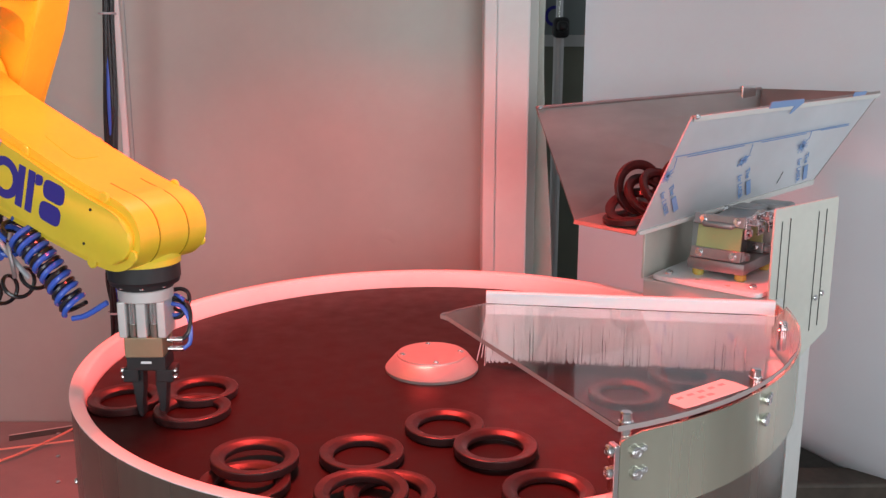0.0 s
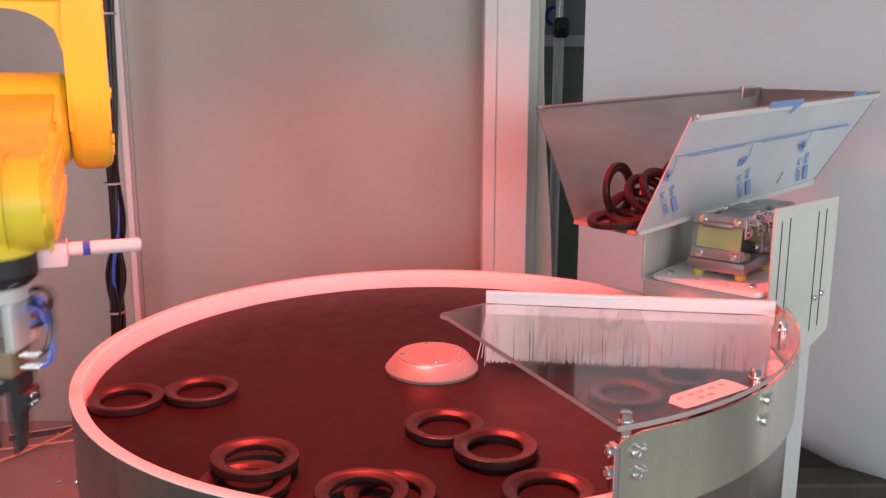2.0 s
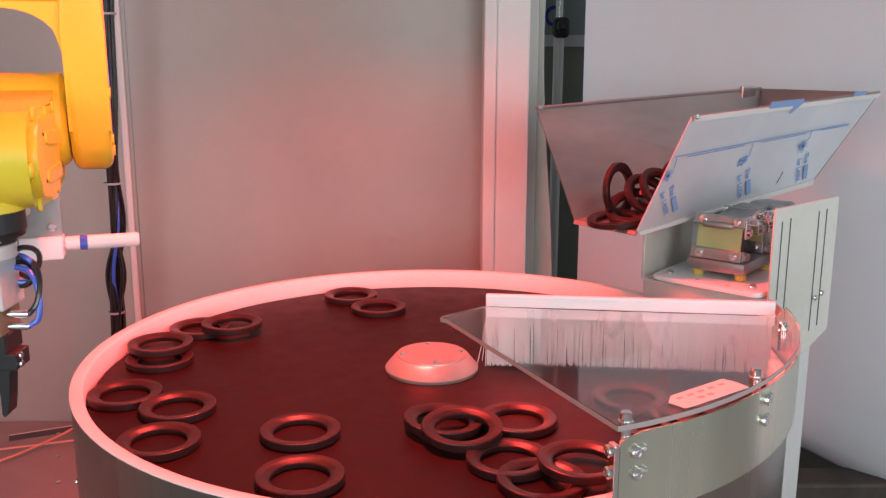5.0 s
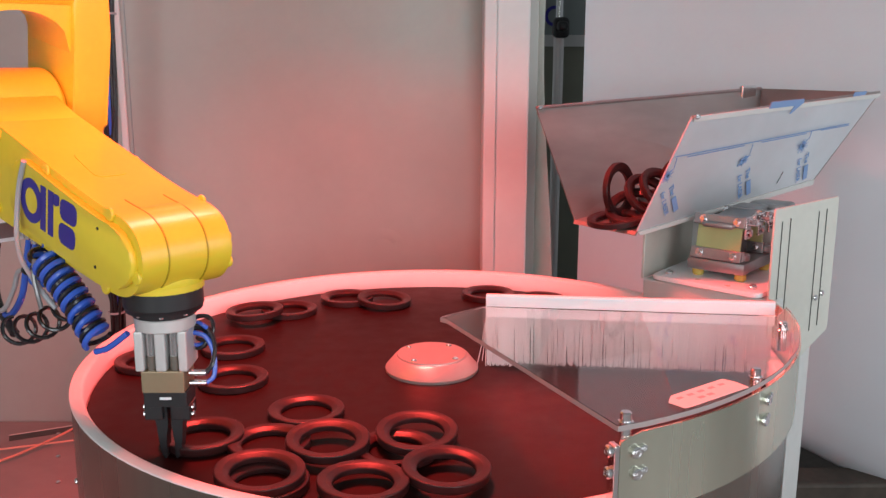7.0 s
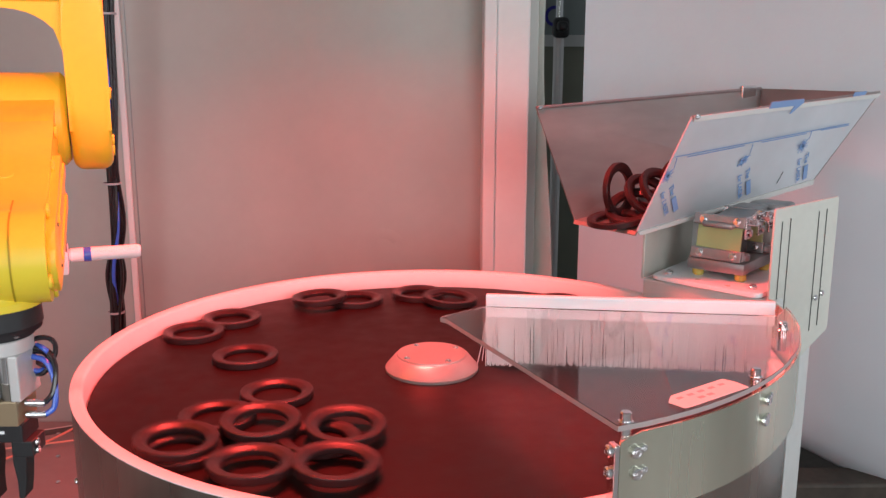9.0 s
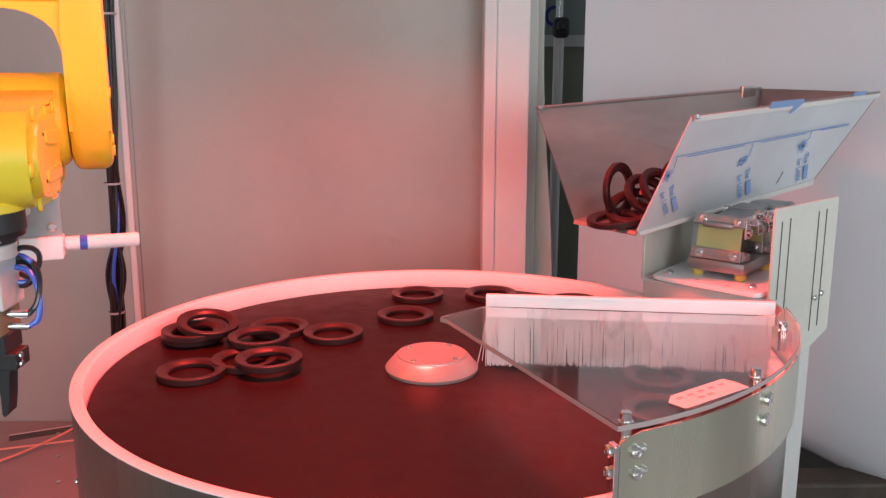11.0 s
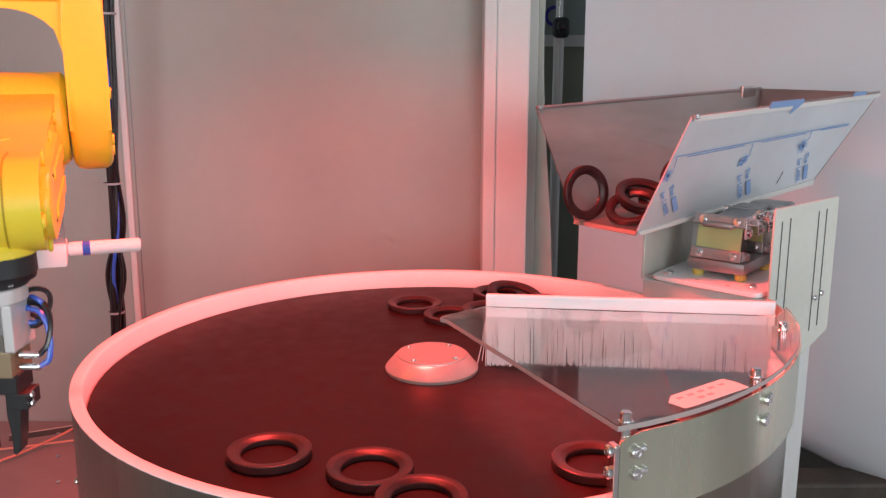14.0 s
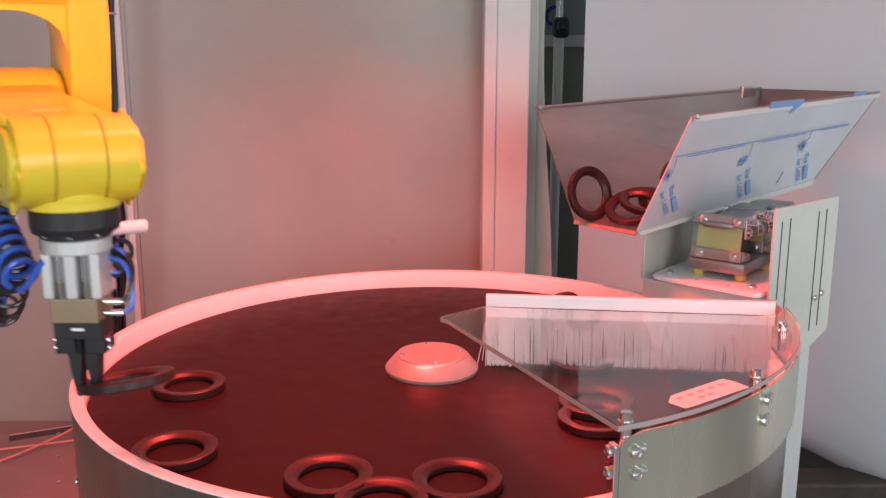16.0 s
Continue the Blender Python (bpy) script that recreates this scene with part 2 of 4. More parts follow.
def build_base_plate():
    base = empty("machine_base", pose(0, 0, 0), label="grey steel machine base plate with rows of screws", category="machine base")
    part("plate", boxed(-1.3, 0.55, -0.46, 0.855, -0.45, -0.43, 0.002), BASEM, base)
    for k in range(6):
        screw(base, (-0.807 + 0.0445 * k, 0.782 - 0.1125 * k, -0.43), size=1.4)
    cut = pose(-0.825, 0.795, 0, 0, 0, 24)
    # No hole is cut: a raised dark strip carries the slot's shade.
    part("slot", boxed(-0.085, 0.085, -0.012, 0.012, -0.431, -0.427, m=cut), DARK, base, "dark strip standing in for the shaded slot")
    part("slot_edge", boxed(-0.085, 0.085, 0.012, 0.017, -0.430, -0.4265, 0.001, m=cut), PALE, base, "bright lip along the slot")


build_base_plate()


def ease_in(u):
    u = max(0.0, min(1.0, u / 0.6))
    return u * u * (3 - 2 * u)


def build_right_side():
    # curtain edge, gap, lamp stand, far panel
    sheet = bmesh.new()
    rows = []
    for i in range(25):
        z = -0.45 + 2.1 * i / 24
        e = 0.236 + 0.024 * ease_in(0.5 - z) - 0.006 * math.sin(6 * z)
        rows.append([sheet.verts.new((0.20 + (e - 0.20) * k / 4, 0.88 + 0.008 * math.sin(k * 1.3), z)) for k in range(5)])
    for a, b in zip(rows, rows[1:]):
        for k in range(4):
            sheet.faces.new((a[k], a[k + 1], b[k + 1], b[k]))
    bmesh.ops.solidify(sheet, geom=sheet.faces[:], thickness=0.003)
    tagged(part("curtain", sheet, material("pale_curtain_sheet", (0.80, 0.82, 0.75), 0.6, grain=0.03, scale=30, stain=0.05), smooth=True), "pale grey hanging sheet beside the post", "curtain")
    back = empty("cabinet_behind", label="dark grey-green cabinet front behind the cell", category="cabinet")
    part("upper_panel", boxed(0.1, 0.9, 1.6, 1.64, 0.424, 1.9), SIGNG, back)
    part("rail", boxed(0.1, 0.9, 1.58, 1.64, 0.392, 0.424), PALE, back, "pale rail")
    part("lower_panel", boxed(0.1, 0.9, 1.6, 1.64, -0.6, 0.392), SIGND, back)
    part("sign_letter", lathe([(0.020, -0.001), (0.029, -0.001), (0.029, 0.001), (0.020, 0.001)], 28, True, a0=radians(50), a1=radians(310),
         m=frame_on((0.349, 1.597, 0.476), (1, 0, 0), (0, -1, 0))), LOGO, back, "dark blue curved mark")
    stand = empty("lamp_stand", label="chrome stand pole with a black clamp knob", category="stand")
    part("pole", cyl(0.013, -0.6, 0.43, 0.001, 16, m=pose(0.315, 1.25, 0)), ALU, stand)
    part("inner_tube", cyl(0.009, 0.43, 1.5, 0.001, 16, m=pose(0.315, 1.25, 0)), CHROME, stand)
    clamp = boxed(-0.02, 0.02, -0.02, 0.02, 0.412, 0.462, 0.012, 3, m=pose(0.318, 1.24, 0))
    box(clamp, -0.013, 0.013, -0.045, 0, 0.428, 0.452, 0.008, 2, m=pose(0.318, 1.24, 0))
    part("clamp", clamp, BLACK, stand, "black plastic clamp")
    # large white sheet that bulges on the right and turns under at its foot
    bm = bmesh.new()
    rows = []
    prof = [(1.6, 0.98), (0.6, 0.975), (0.1, 0.965), (-0.2, 0.96), (-0.34, 0.962), (-0.40, 0.975), (-0.44, 1.0), (-0.455, 1.05)]
    for i in range(33):
        u = i / 32
        x = 0.334 + 1.2 * u
        y_in = -0.32 * ((x - 0.33) / 0.57) ** 1.3
        sag = min(0.12, 0.38 * max(0.0, x - 0.79))
        rows.append([bm.verts.new((x, y + y_in, z - sag * max(0.0, min(1.0, (0.1 - z) / 0.4)))) for z, y in prof])
    for a, b in zip(rows, rows[1:]):
        for k in range(len(prof) - 1):
            bm.faces.new((a[k], b[k], b[k + 1], a[k + 1]))
    bmesh.ops.recalc_face_normals(bm, faces=bm.faces[:])
    bmesh.ops.solidify(bm, geom=bm.faces[:], thickness=0.004)
    tagged(part("backdrop", bm, TANKM, smooth=True), "large smooth white sheet hung behind the hopper", "backdrop", kind="structure")


build_right_side()


def build_dark_base():
    d = empty("dark_base", label="dark brown wooden base under the white sheet", category="base")
    part("board", boxed(0.62, 1.7, 0.50, 1.5, -0.6, -0.53, 0.01), DARK_BROWN, d)
    part("beam", boxed(0.72, 1.7, 0.62, 0.70, -0.53, -0.47, 0.008), DARK_BROWN, d)
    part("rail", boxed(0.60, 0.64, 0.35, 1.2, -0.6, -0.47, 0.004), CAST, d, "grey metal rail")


build_dark_base()


# ---- the turntable ----
def build_table():
    t = empty("rotary_table", label="round rotary feeder drum of brushed steel with a white rim", category="rotary table")
    part("drum", lathe([(0.4155, -0.43), (0.4155, 0.0236), (0.4045, 0.0236), (0.4045, -0.43)], 128, True), STEEL, t, "brushed steel drum wall", True)
    part("rim", lathe([(0.4018, -0.006), (0.4018, 0.0225), (0.4035, 0.0252), (0.406, 0.0262), (0.4135, 0.0262), (0.4160, 0.0256), (0.4166, 0.0247), (0.4164, 0.0240), (0.4120, 0.0238), (0.4042, 0.0238), (0.4042, -0.006)], 160, True), RIMW, t, "white plastic rim", True)
    for a in (184, 193, 200):
        screw(t, (0.4155 * math.cos(radians(a)), 0.4155 * math.sin(radians(a)), 0.002 - 0.02 * (a % 7)), (math.cos(radians(a)), math.sin(radians(a)), 0), 1.0)
    d = empty("turntable", label="dark coated turntable plate with an aluminium hub", category="turntable")
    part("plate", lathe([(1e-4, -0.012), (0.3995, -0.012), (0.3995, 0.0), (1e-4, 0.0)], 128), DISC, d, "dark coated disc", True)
    hub = part("hub", lathe([(0.057, 0.0002), (0.0575, 0.004), (0.056, 0.006), (0.0455, 0.0185), (0.0435, 0.0190), (0.043, 0.0205), (0.0425, 0.0212), (1e-4, 0.0212)], 64), HUBM, d, "machined aluminium hub", True)
    for k in range(4):
        a = radians(90 * k + 4)
        screw(hub, (0.036 * math.cos(a), 0.036 * math.sin(a), 0.0186), size=1.15)
    return d


TABLE = build_table()


def build_guard():
    g = empty("guard", label="curved steel guard bolted round the drum", category="guard")
    a0, a1 = radians(-68.8), radians(2)
    n = 48
    bm = bmesh.new()
    lo, hi = [], []
    for i in range(n + 1):
        a = a0 + (a1 - a0) * i / n
        dz = 0.006 * (1 - min(1, i / 2)) 
        lo.append((a, 0.010))
        hi.append((a, 0.085 - dz))
    for i in range(n):
        quads = []
        for rr in (0.4215, 0.4195):
            quads.append([bm.verts.new((rr * math.cos(a), rr * math.sin(a), z)) for a, z in (lo[i], lo[i + 1], hi[i + 1], hi[i])])
        o, q = quads
        bm.faces.new(o)
        bm.faces.new(q[::-1])
        bm.faces.new((o[3], o[2], q[2], q[3]))
        bm.faces.new((o[0], q[0], q[1], o[1]))
        if i == 0:
            bm.faces.new((o[0], o[3], q[3], q[0]))
    bmesh.ops.remove_doubles(bm, verts=bm.verts[:], dist=1e-5)
    bmesh.ops.recalc_face_normals(bm, faces=bm.faces[:])
    part("band", bm, GUARDM, g, "brushed steel band", True)
    # upright end bracket
    at = Vector((0.4205 * math.cos(a0), 0.4205 * math.sin(a0), 0))
    out = Vector((math.cos(a0), math.sin(a0), 0))
    along = Vector((-math.sin(a0), math.cos(a0), 0))
    br = frame_on(at, along, (0, 0, 1))
    part("end_bracket", boxed(-0.005, 0.0, -0.001, 0.010, -0.02, 0.076, 0.001, m=br), CHROME, g, "folded steel end bracket")
    for a, z in ((-66.8, 0.0685), (-66.6, 0.049), (-43.0, 0.0735), (-43.4, 0.054)):
        r = radians(a)
        screw(g, (0.4215 * math.cos(r), 0.4215 * math.sin(r), z), (math.cos(r), math.sin(r), 0), 1.5, "bolt")
        screw(g, (0.4215 * math.cos(r + 0.018), 0.4215 * math.sin(r + 0.018), z + 0.002), (math.cos(r), math.sin(r), 0), 0.9, "slot_screw")
    for z in (0.070, 0.051):
        p = br @ Vector((-0.005, 0.005, z))
        screw(g, p, -along, 1.5, "bolt")
    return g


build_guard()

BR0, BR1 = Vector((0.067, 0.012, 0)), Vector((0.405, -0.042, 0))


def build_brush():
    b = empty("strip_brush", label="white strip brush with long pale bristles across the table", category="brush")
    along = (BR1 - BR0).normalized()
    ln = (BR1 - BR0).length
    m = frame_on(BR0, along, (0, 0, 1))
    part("holder", boxed(0, ln, -0.004, 0.004, 0.066, 0.0985, 0.0012, m=m), WHITE, b, "white plastic holder strip")
    bm = bmesh.new()
    rng = random.Random(4)
    x = 0.002
    while x < ln - 0.002:
        w = rng.uniform(0.0009, 0.0016)
        y = rng.uniform(-0.0025, 0.0025)
        lean = rng.gauss(0, 0.0014)
        z1 = rng.uniform(0.006, 0.010)
        a = [bm.verts.new(m @ Vector(p)) for p in ((x - w / 2, y, 0.067), (x + w / 2, y, 0.067), (x + lean + w / 2, y + lean * 0.6, z1), (x + lean - w / 2, y + lean * 0.6, z1))]
        c = [bm.verts.new(m @ Vector(p)) for p in ((x, y + w, 0.067), (x + lean, y + lean * 0.6 + w, z1))]
        bm.faces.new(a)
        bm.faces.new((a[1], c[0], c[1], a[2]))
        bm.faces.new((c[0], a[0], a[3], c[1]))
        x += rng.uniform(0.0003, 0.0008)
    o = part("bristles", bm, BRISTLE, b, "dense pale nylon bristles")
    tagged(o, kind="stuff")
    stray = bmesh.new()
    for dx, dz in ((-0.012, 0.008), (-0.006, 0.012), (-0.002, 0.0)):
        sweep([m @ Vector((0.001, 0, 0.068)), m @ Vector((0.001 + dx * 0.5, 0, 0.035)), m @ Vector((0.001 + dx, 0, dz))], 0.0006, 5, stray)
    part("stray_bristles", stray, BRISTLE, b)
    return b


BRUSH = build_brush()


def build_cover():
    g = empty("acrylic_cover", label="clear acrylic cover plate held by chrome standoffs", category="cover plate")
    pts = [(0.064, -0.022), (0.014, -0.062), (0.010, -0.070), (0.018, -0.078), (0.150, -0.392)]
    for k in range(1, 19):
        a = radians(-69 + k * 63 / 18)
        pts.append((0.42 * math.cos(a), 0.42 * math.sin(a)))
    pts.append((0.394, -0.080))
    p = part("sheet", prism(pts, 0.0875, 0.0925, 0.0006, 1), ACRYL, g, "clear acrylic sheet")
    p.visible_shadow = False
    rim = bmesh.new()
    k = len(pts)
    mid = Vector((0.25, -0.2))
    out = [Vector(q) + (Vector(q) - mid).normalized() * 0.0004 for q in pts]
    lo = [rim.verts.new((q.x, q.y, 0.0876)) for q in out]
    hi = [rim.verts.new((q.x, q.y, 0.0924)) for q in out]
    for i in range(k - 1):
        rim.faces.new((lo[i], lo[i + 1], hi[i + 1], hi[i]))
    part("cut_edge", rim, EDGE, g, "pale sawn edge of the acrylic")
    for x, y in ((0.158, -0.383), (0.299, -0.282), (0.379, -0.135)):
        so = part("standoff", cyl(0.0050, 0.066, 0.1015, 0.001, 20, m=pose(x, y, 0)), CHROME, g, "chrome standoff screw", True)
        part("collar", cyl(0.0066, 0.0925, 0.0938, 0.0004, 20, m=pose(x, y, 0)), CHROME, so, smooth=True)
    m = pose(0.241, -0.322, 0.0929, 0, 0, 35)
    lab = part("paper_label", prism([(-0.043, -0.013), (-0.030, -0.014), (0.042, -0.014), (0.0435, 0.002), (0.041, 0.014), (-0.030, 0.0135), (-0.044, 0.004)], 0, 0.0004, m=m), PAPER, g, "pale paper label")
    for k in range(5):
        part("writing", boxed(-0.032 + 0.014 * k, -0.025 + 0.014 * k, 0.003, 0.0065, 0.0004, 0.0007, m=m), INK, lab)
    for k in range(2):
        part("writing", boxed(-0.015 + 0.012 * k, -0.008 + 0.012 * k, -0.007, -0.003, 0.0004, 0.0007, m=m), INK, lab)
    return g


COVER = build_cover()


# ---- hopper and its stand ----
def build_hopper():
    h = empty("vibratory_hopper", label="open sheet-steel vibrating hopper trough with film on its outside", category="hopper")
    fft, fnt = Vector((0.163, 0.36, 0.298)), Vector((0.351, 0.16, 0.299))
    ffb, fnb = Vector((0.218, 0.29, 0.134)), Vector((0.293, 0.20, 0.134))
    bft, bnt = Vector((0.596, 0.60, 0.318)), Vector((0.716, 0.40, 0.321))
    bnb, bfb = Vector((0.623, 0.40, 0.181)), Vector((0.560, 0.485, 0.181))
    part("far_side", quad_plate(ffb, bfb, bft, fft, 0.0025), SHEET, h, "dull steel inner side")
    near = part("near_side", quad_plate(fnt, bnt, bnb, fnb, -0.0025), FILM, h, "steel side with protective film")
    part("floor_sheet", quad_plate(ffb, fnb, bnb, bfb, 0.0025), SHEET, h)
    part("back_sheet", quad_plate(bfb, bnb, bnt, bft, 0.0025), SHEET, h)
    part("far_edge", sweep([fft, bft], 0.0030, 8), CAST, h, "folded top edge")
    part("near_edge", sweep([fnt, bnt], 0.0022, 8), SHEET, h, "folded top edge")
    # print on the film, laid on the near side
    o = fnb
    ex = (bnb - fnb).normalized()
    ey = (fnt - fnb)
    ey = (ey - ex * ey.dot(ex)).normalized()
    nn = ex.cross(ey)
    m = Matrix(((ex.x, ey.x, nn.x, o.x), (ex.y, ey.y, nn.y, o.y), (ex.z, ey.z, nn.z, o.z), (0, 0, 0, 1)))
    zz0, zz1 = 0.0022, 0.0030
    for x0, x1, y0, y1 in ((0.033, 0.424, 0.115, 0.095), (0.058, 0.177, 0.110, 0.1045), (0.214, 0.318, 0.1025, 0.0975), (0.353, 0.424, 0.0965, 0.0925)):
        tilt = math.degrees(math.atan2(y1 - y0, x1 - x0))
        part("print_line", boxed(0, math.hypot(x1 - x0, y1 - y0), 0, 0.0012, zz0, zz1, m=m @ pose(x0, y0, 0, 0, 0, tilt)), BLUEP, near)
    rng = random.Random(11)
    for x, y, tx, ty, fx, fy, turn in ((0.028, 0.087, 0.038, 0.066, 0.024, 0.058, -62), (0.186, 0.078, 0.199, 0.059, 0.185, 0.051, -66), (0.321, 0.076, 0.336, 0.058, 0.322, 0.051, -70)):
        star = bmesh.new()
        for j in range(11):
            ln = rng.uniform(0.006, 0.014)
            prism([(-0.0011, 0), (0, ln), (0.0011, 0), (0, -ln)], zz0, zz1, m=m @ pose(x, y, 0, 0, 0, j * 180 / 11 + rng.uniform(-6, 6)), bm=star)
        part("print_star", star, BLUEP, near, "blue printed star")
        part("print_line", boxed(x + 0.009, x + 0.0098, y + 0.010, y + 0.026, zz0, zz1, m=m), BLUEP, near)
        lettering("The", 0.0125, m @ pose(tx, ty, zz0, 0, 0, turn), BLUEP, near)
        part("writing", boxed(0.0255, 0.054, 0.0, 0.0085, zz0, zz1, m=m @ pose(tx, ty, 0, 0, 0, turn)), BLUEP, near)
        lettering("for LASER", 0.0115, m @ pose(fx, fy, zz0, 0, 0, turn), BLUEP, near)
    tape = prism([(0.205, 0.160), (0.262, 0.155), (0.258, 0.142), (0.282, 0.157), (0.280, 0.163), (0.206, 0.170)], zz0, zz1 + 0.001, m=m)
    part("tape", tape, BLUEP, near, "strip of blue tape over the edge")
    part("tape", prism([(0.405, 0.146), (0.436, 0.144), (0.438, 0.150), (0.405, 0.153)], zz0, zz1, m=m), BLUEP, near, "strip of blue tape")
    part("scratch", boxed(0, 0.021, 0, 0.0007, zz0, zz1, m=m @ pose(0.288, 0.016, 0, 0, 0, 73)), DARK, near)
    fold = prism([(0.051, 0.1655), (0.474, 0.1325), (0.484, 0.139), (0.049, 0.174)], zz0 - 0.001, zz1 - 0.0004, m=m)
    part("top_fold", fold, PALE, near, "pale folded top band")
    part("bottom_flange", quad_plate(fnb + Vector((0, 0, -0.0005)), bnb + Vector((0, 0, -0.0005)), bnb + Vector((0.0, 0.004, -0.009)), fnb + Vector((0.004, 0.004, -0.006)), 0.002), PALE, h, "pale folded lower flange")
    part("front_lip", quad_plate(ffb + Vector((0, 0, -0.001)), fnb + Vector((0, 0, -0.001)), fnb + Vector((-0.002, -0.002, -0.006)), ffb + Vector((-0.002, -0.002, -0.006)), 0.002), SHEET, h)
    for p in (fft, fnt, bft + Vector((-0.02, -0.004, 0.002))):
        screw(h, p + Vector((0.006, 0, 0.0)), (0, -1, 0.3), 1.1)
    # clip at the back corner
    part("clip", boxed(-0.018, 0.018, -0.004, 0.004, -0.014, 0.010, 0.002, m=pose(bft.x - 0.03, bft.y - 0.02, bft.z - 0.004, 0, 0, 30)), CHROME, h, "shiny corner clip")


build_hopper()


def build_drive():
    d = empty("vibratory_drive", label="vibratory drive with fibreglass leaf springs on a cast foot", category="vibratory drive")
    m = pose(0.440, 0.238, 0.018, 0, 0, 50)
    back = m.to_3x3() @ Vector((-1, 0, 0.15))
    part("foot", boxed(-0.048, 0.085, -0.042, 0.046, 0.055, 0.0735, 0.005, m=m), CAST, d, "cast grey metal foot", True)
    part("foot_boss", cyl(0.009, 0.0735, 0.086, 0.003, 20, m=m @ pose(-0.030, -0.033, 0)), CAST, d, smooth=True)
    part("foot_boss", cyl(0.009, 0.0735, 0.086, 0.003, 20, m=m @ pose(0.050, -0.035, 0)), CAST, d, smooth=True)
    part("magnet", boxed(-0.008, 0.016, -0.020, 0.026, 0.0735, 0.108, 0.004, m=m), DARK, d, smooth=True)
    part("top_bar", boxed(-0.040, 0.095, -0.022, 0.024, 0.124, 0.132, 0.003, m=m @ pose(0, 0, 0.0, 0, -5, 0)), CAST, d, "cast top bar", True)
    part("end_block", boxed(0.098, 0.140, -0.046, 0.020, 0.104, 0.140, 0.006, m=m), CAST, d, smooth=True)
    for x in (-0.042, 0.042):
        lean = m @ pose(x, 0, 0.076, 0, 9, 0)
        s = part("leaf_spring", boxed(-0.002, 0.002, -0.031, 0.035, 0.0, 0.060, 0.0008, m=lean), SPRING, d, "yellow-green leaf spring")
        for z0, z1 in ((-0.003, 0.013), (0.046, 0.062)):
            part("clamp_bar", boxed(-0.0085, -0.002, -0.036, 0.040, z0, z1, 0.0015, m=lean), CAST, s, "grey clamp bar")
            part("clamp_bar", boxed(0.002, 0.0085, -0.036, 0.040, z0, z1, 0.0015, m=lean), CAST, s, "grey clamp bar")
            for y in (-0.024, 0.026):
                p = lean @ Vector((-0.0085, y, (z0 + z1) / 2))
                part("washer", cyl(0.0058, 0, 0.0012, 0.0002, 18, m=frame_on(p, m.to_3x3() @ Vector((0, 1, 0)), back)), CHROME, s, smooth=True)
                screw(s, p + back * 0.0012, back, 1.25, "bolt")
    # angle brackets with bright screws between the springs and the trough
    for x, y in ((-0.030, -0.034), (0.012, -0.036), (0.048, -0.038)):
        br = part("angle_bracket", boxed(x - 0.008, x + 0.010, y - 0.003, y, 0.106, 0.138, 0.001, m=m), CHROME, d, "bright angle bracket")
        box_foot = boxed(x - 0.008, x + 0.010, y - 0.016, y - 0.003, 0.127, 0.130, 0.0008, m=m)
        part("bracket_foot", box_foot, CHROME, br)
        part("hex_nut", cyl(0.0062, 0, 0.006, 0.0008, 6, m=m @ pose(x, y - 0.010, 0.130)), CHROME, br)
        part("stud", cyl(0.0030, 0, 0.012, 0.0005, 12, m=m @ pose(x, y - 0.010, 0.130)), CHROME, br, smooth=True)
        screw(br, m @ Vector((x + 0.001, y - 0.003, 0.115)), m.to_3x3() @ Vector((0, -1, 0)), 1.6, "bolt")
    for x, y in ((-0.030, 0.034), (-0.030, -0.030), (0.06, -0.030), (0.06, 0.034)):
        part("buffer", cyl(0.0085, 0.0445, 0.0555, 0.002, 16, m=m @ pose(x, y, 0)), BRASS, d, "yellow rubber buffer", True)
    pl = part("mounting_plate", prism(rounded([(-0.086, -0.080), (0.080, -0.086), (0.080, 0.086), (-0.078, 0.086)], 0.012), 0.038, 0.0445, 0.0008, 1, m=m), WHITE, d, "white mounting plate")
    for x, y in ((-0.064, -0.062), (-0.060, 0.066), (0.05, 0.074)):
        screw(pl, m @ Vector((x, y, 0.0445)), size=1.7, name="bolt")
        part("nut", cyl(0.0045, 0.0445, 0.051, 0.0006, 6, m=m @ pose(x, y, 0)), CAST, pl)
    for x, y in ((-0.062, 0.020), (-0.070, -0.028)):
        part("plug", cyl(0.004, 0.0443, 0.0449, 0, 14, m=m @ pose(x, y, 0)), CREAM, pl)
    st = empty("hopper_stand", label="cream painted sheet-metal stand with slotted side plates", category="stand")
    part("box", boxed(-0.075, 0.09, -0.10, 0.10, -0.48, 0.036, 0.003, m=m), PALE, st)
    part("rear_plate", boxed(0.086, 0.09, -0.09, 0.10, 0.036, 0.118, 0.001, m=m), PALE, st)
    part("edge_post", boxed(-0.078, 0.09, 0.098, 0.102, 0.036, 0.115, 0.001, m=m), CREAM, st)
    # slotted plate in front of the drive
    a, b = Vector((0.456, 0.12, 0)), Vector((0.575, 0.20, 0))
    mm = frame_on(a, b - a, (0, 0, 1))
    ln = (b - a).length
    outline = rounded([(0.0, -0.45), (0.055, -0.45), (0.055, -0.06), (0.095, -0.035), (ln, -0.01), (ln, 0.185), (0.0, 0.180)], [0.001, 0.001, 0.012, 0.015, 0.004, 0.003, 0.003])
    side = part("slotted_plate", prism(outline, 0, 0.003, 0.0005, 1, m=mm @ Matrix(((1, 0, 0, 0), (0, 0, -1, 0), (0, 1, 0, 0), (0, 0, 0, 1)))), CREAM, st, "cream plate with long slots")
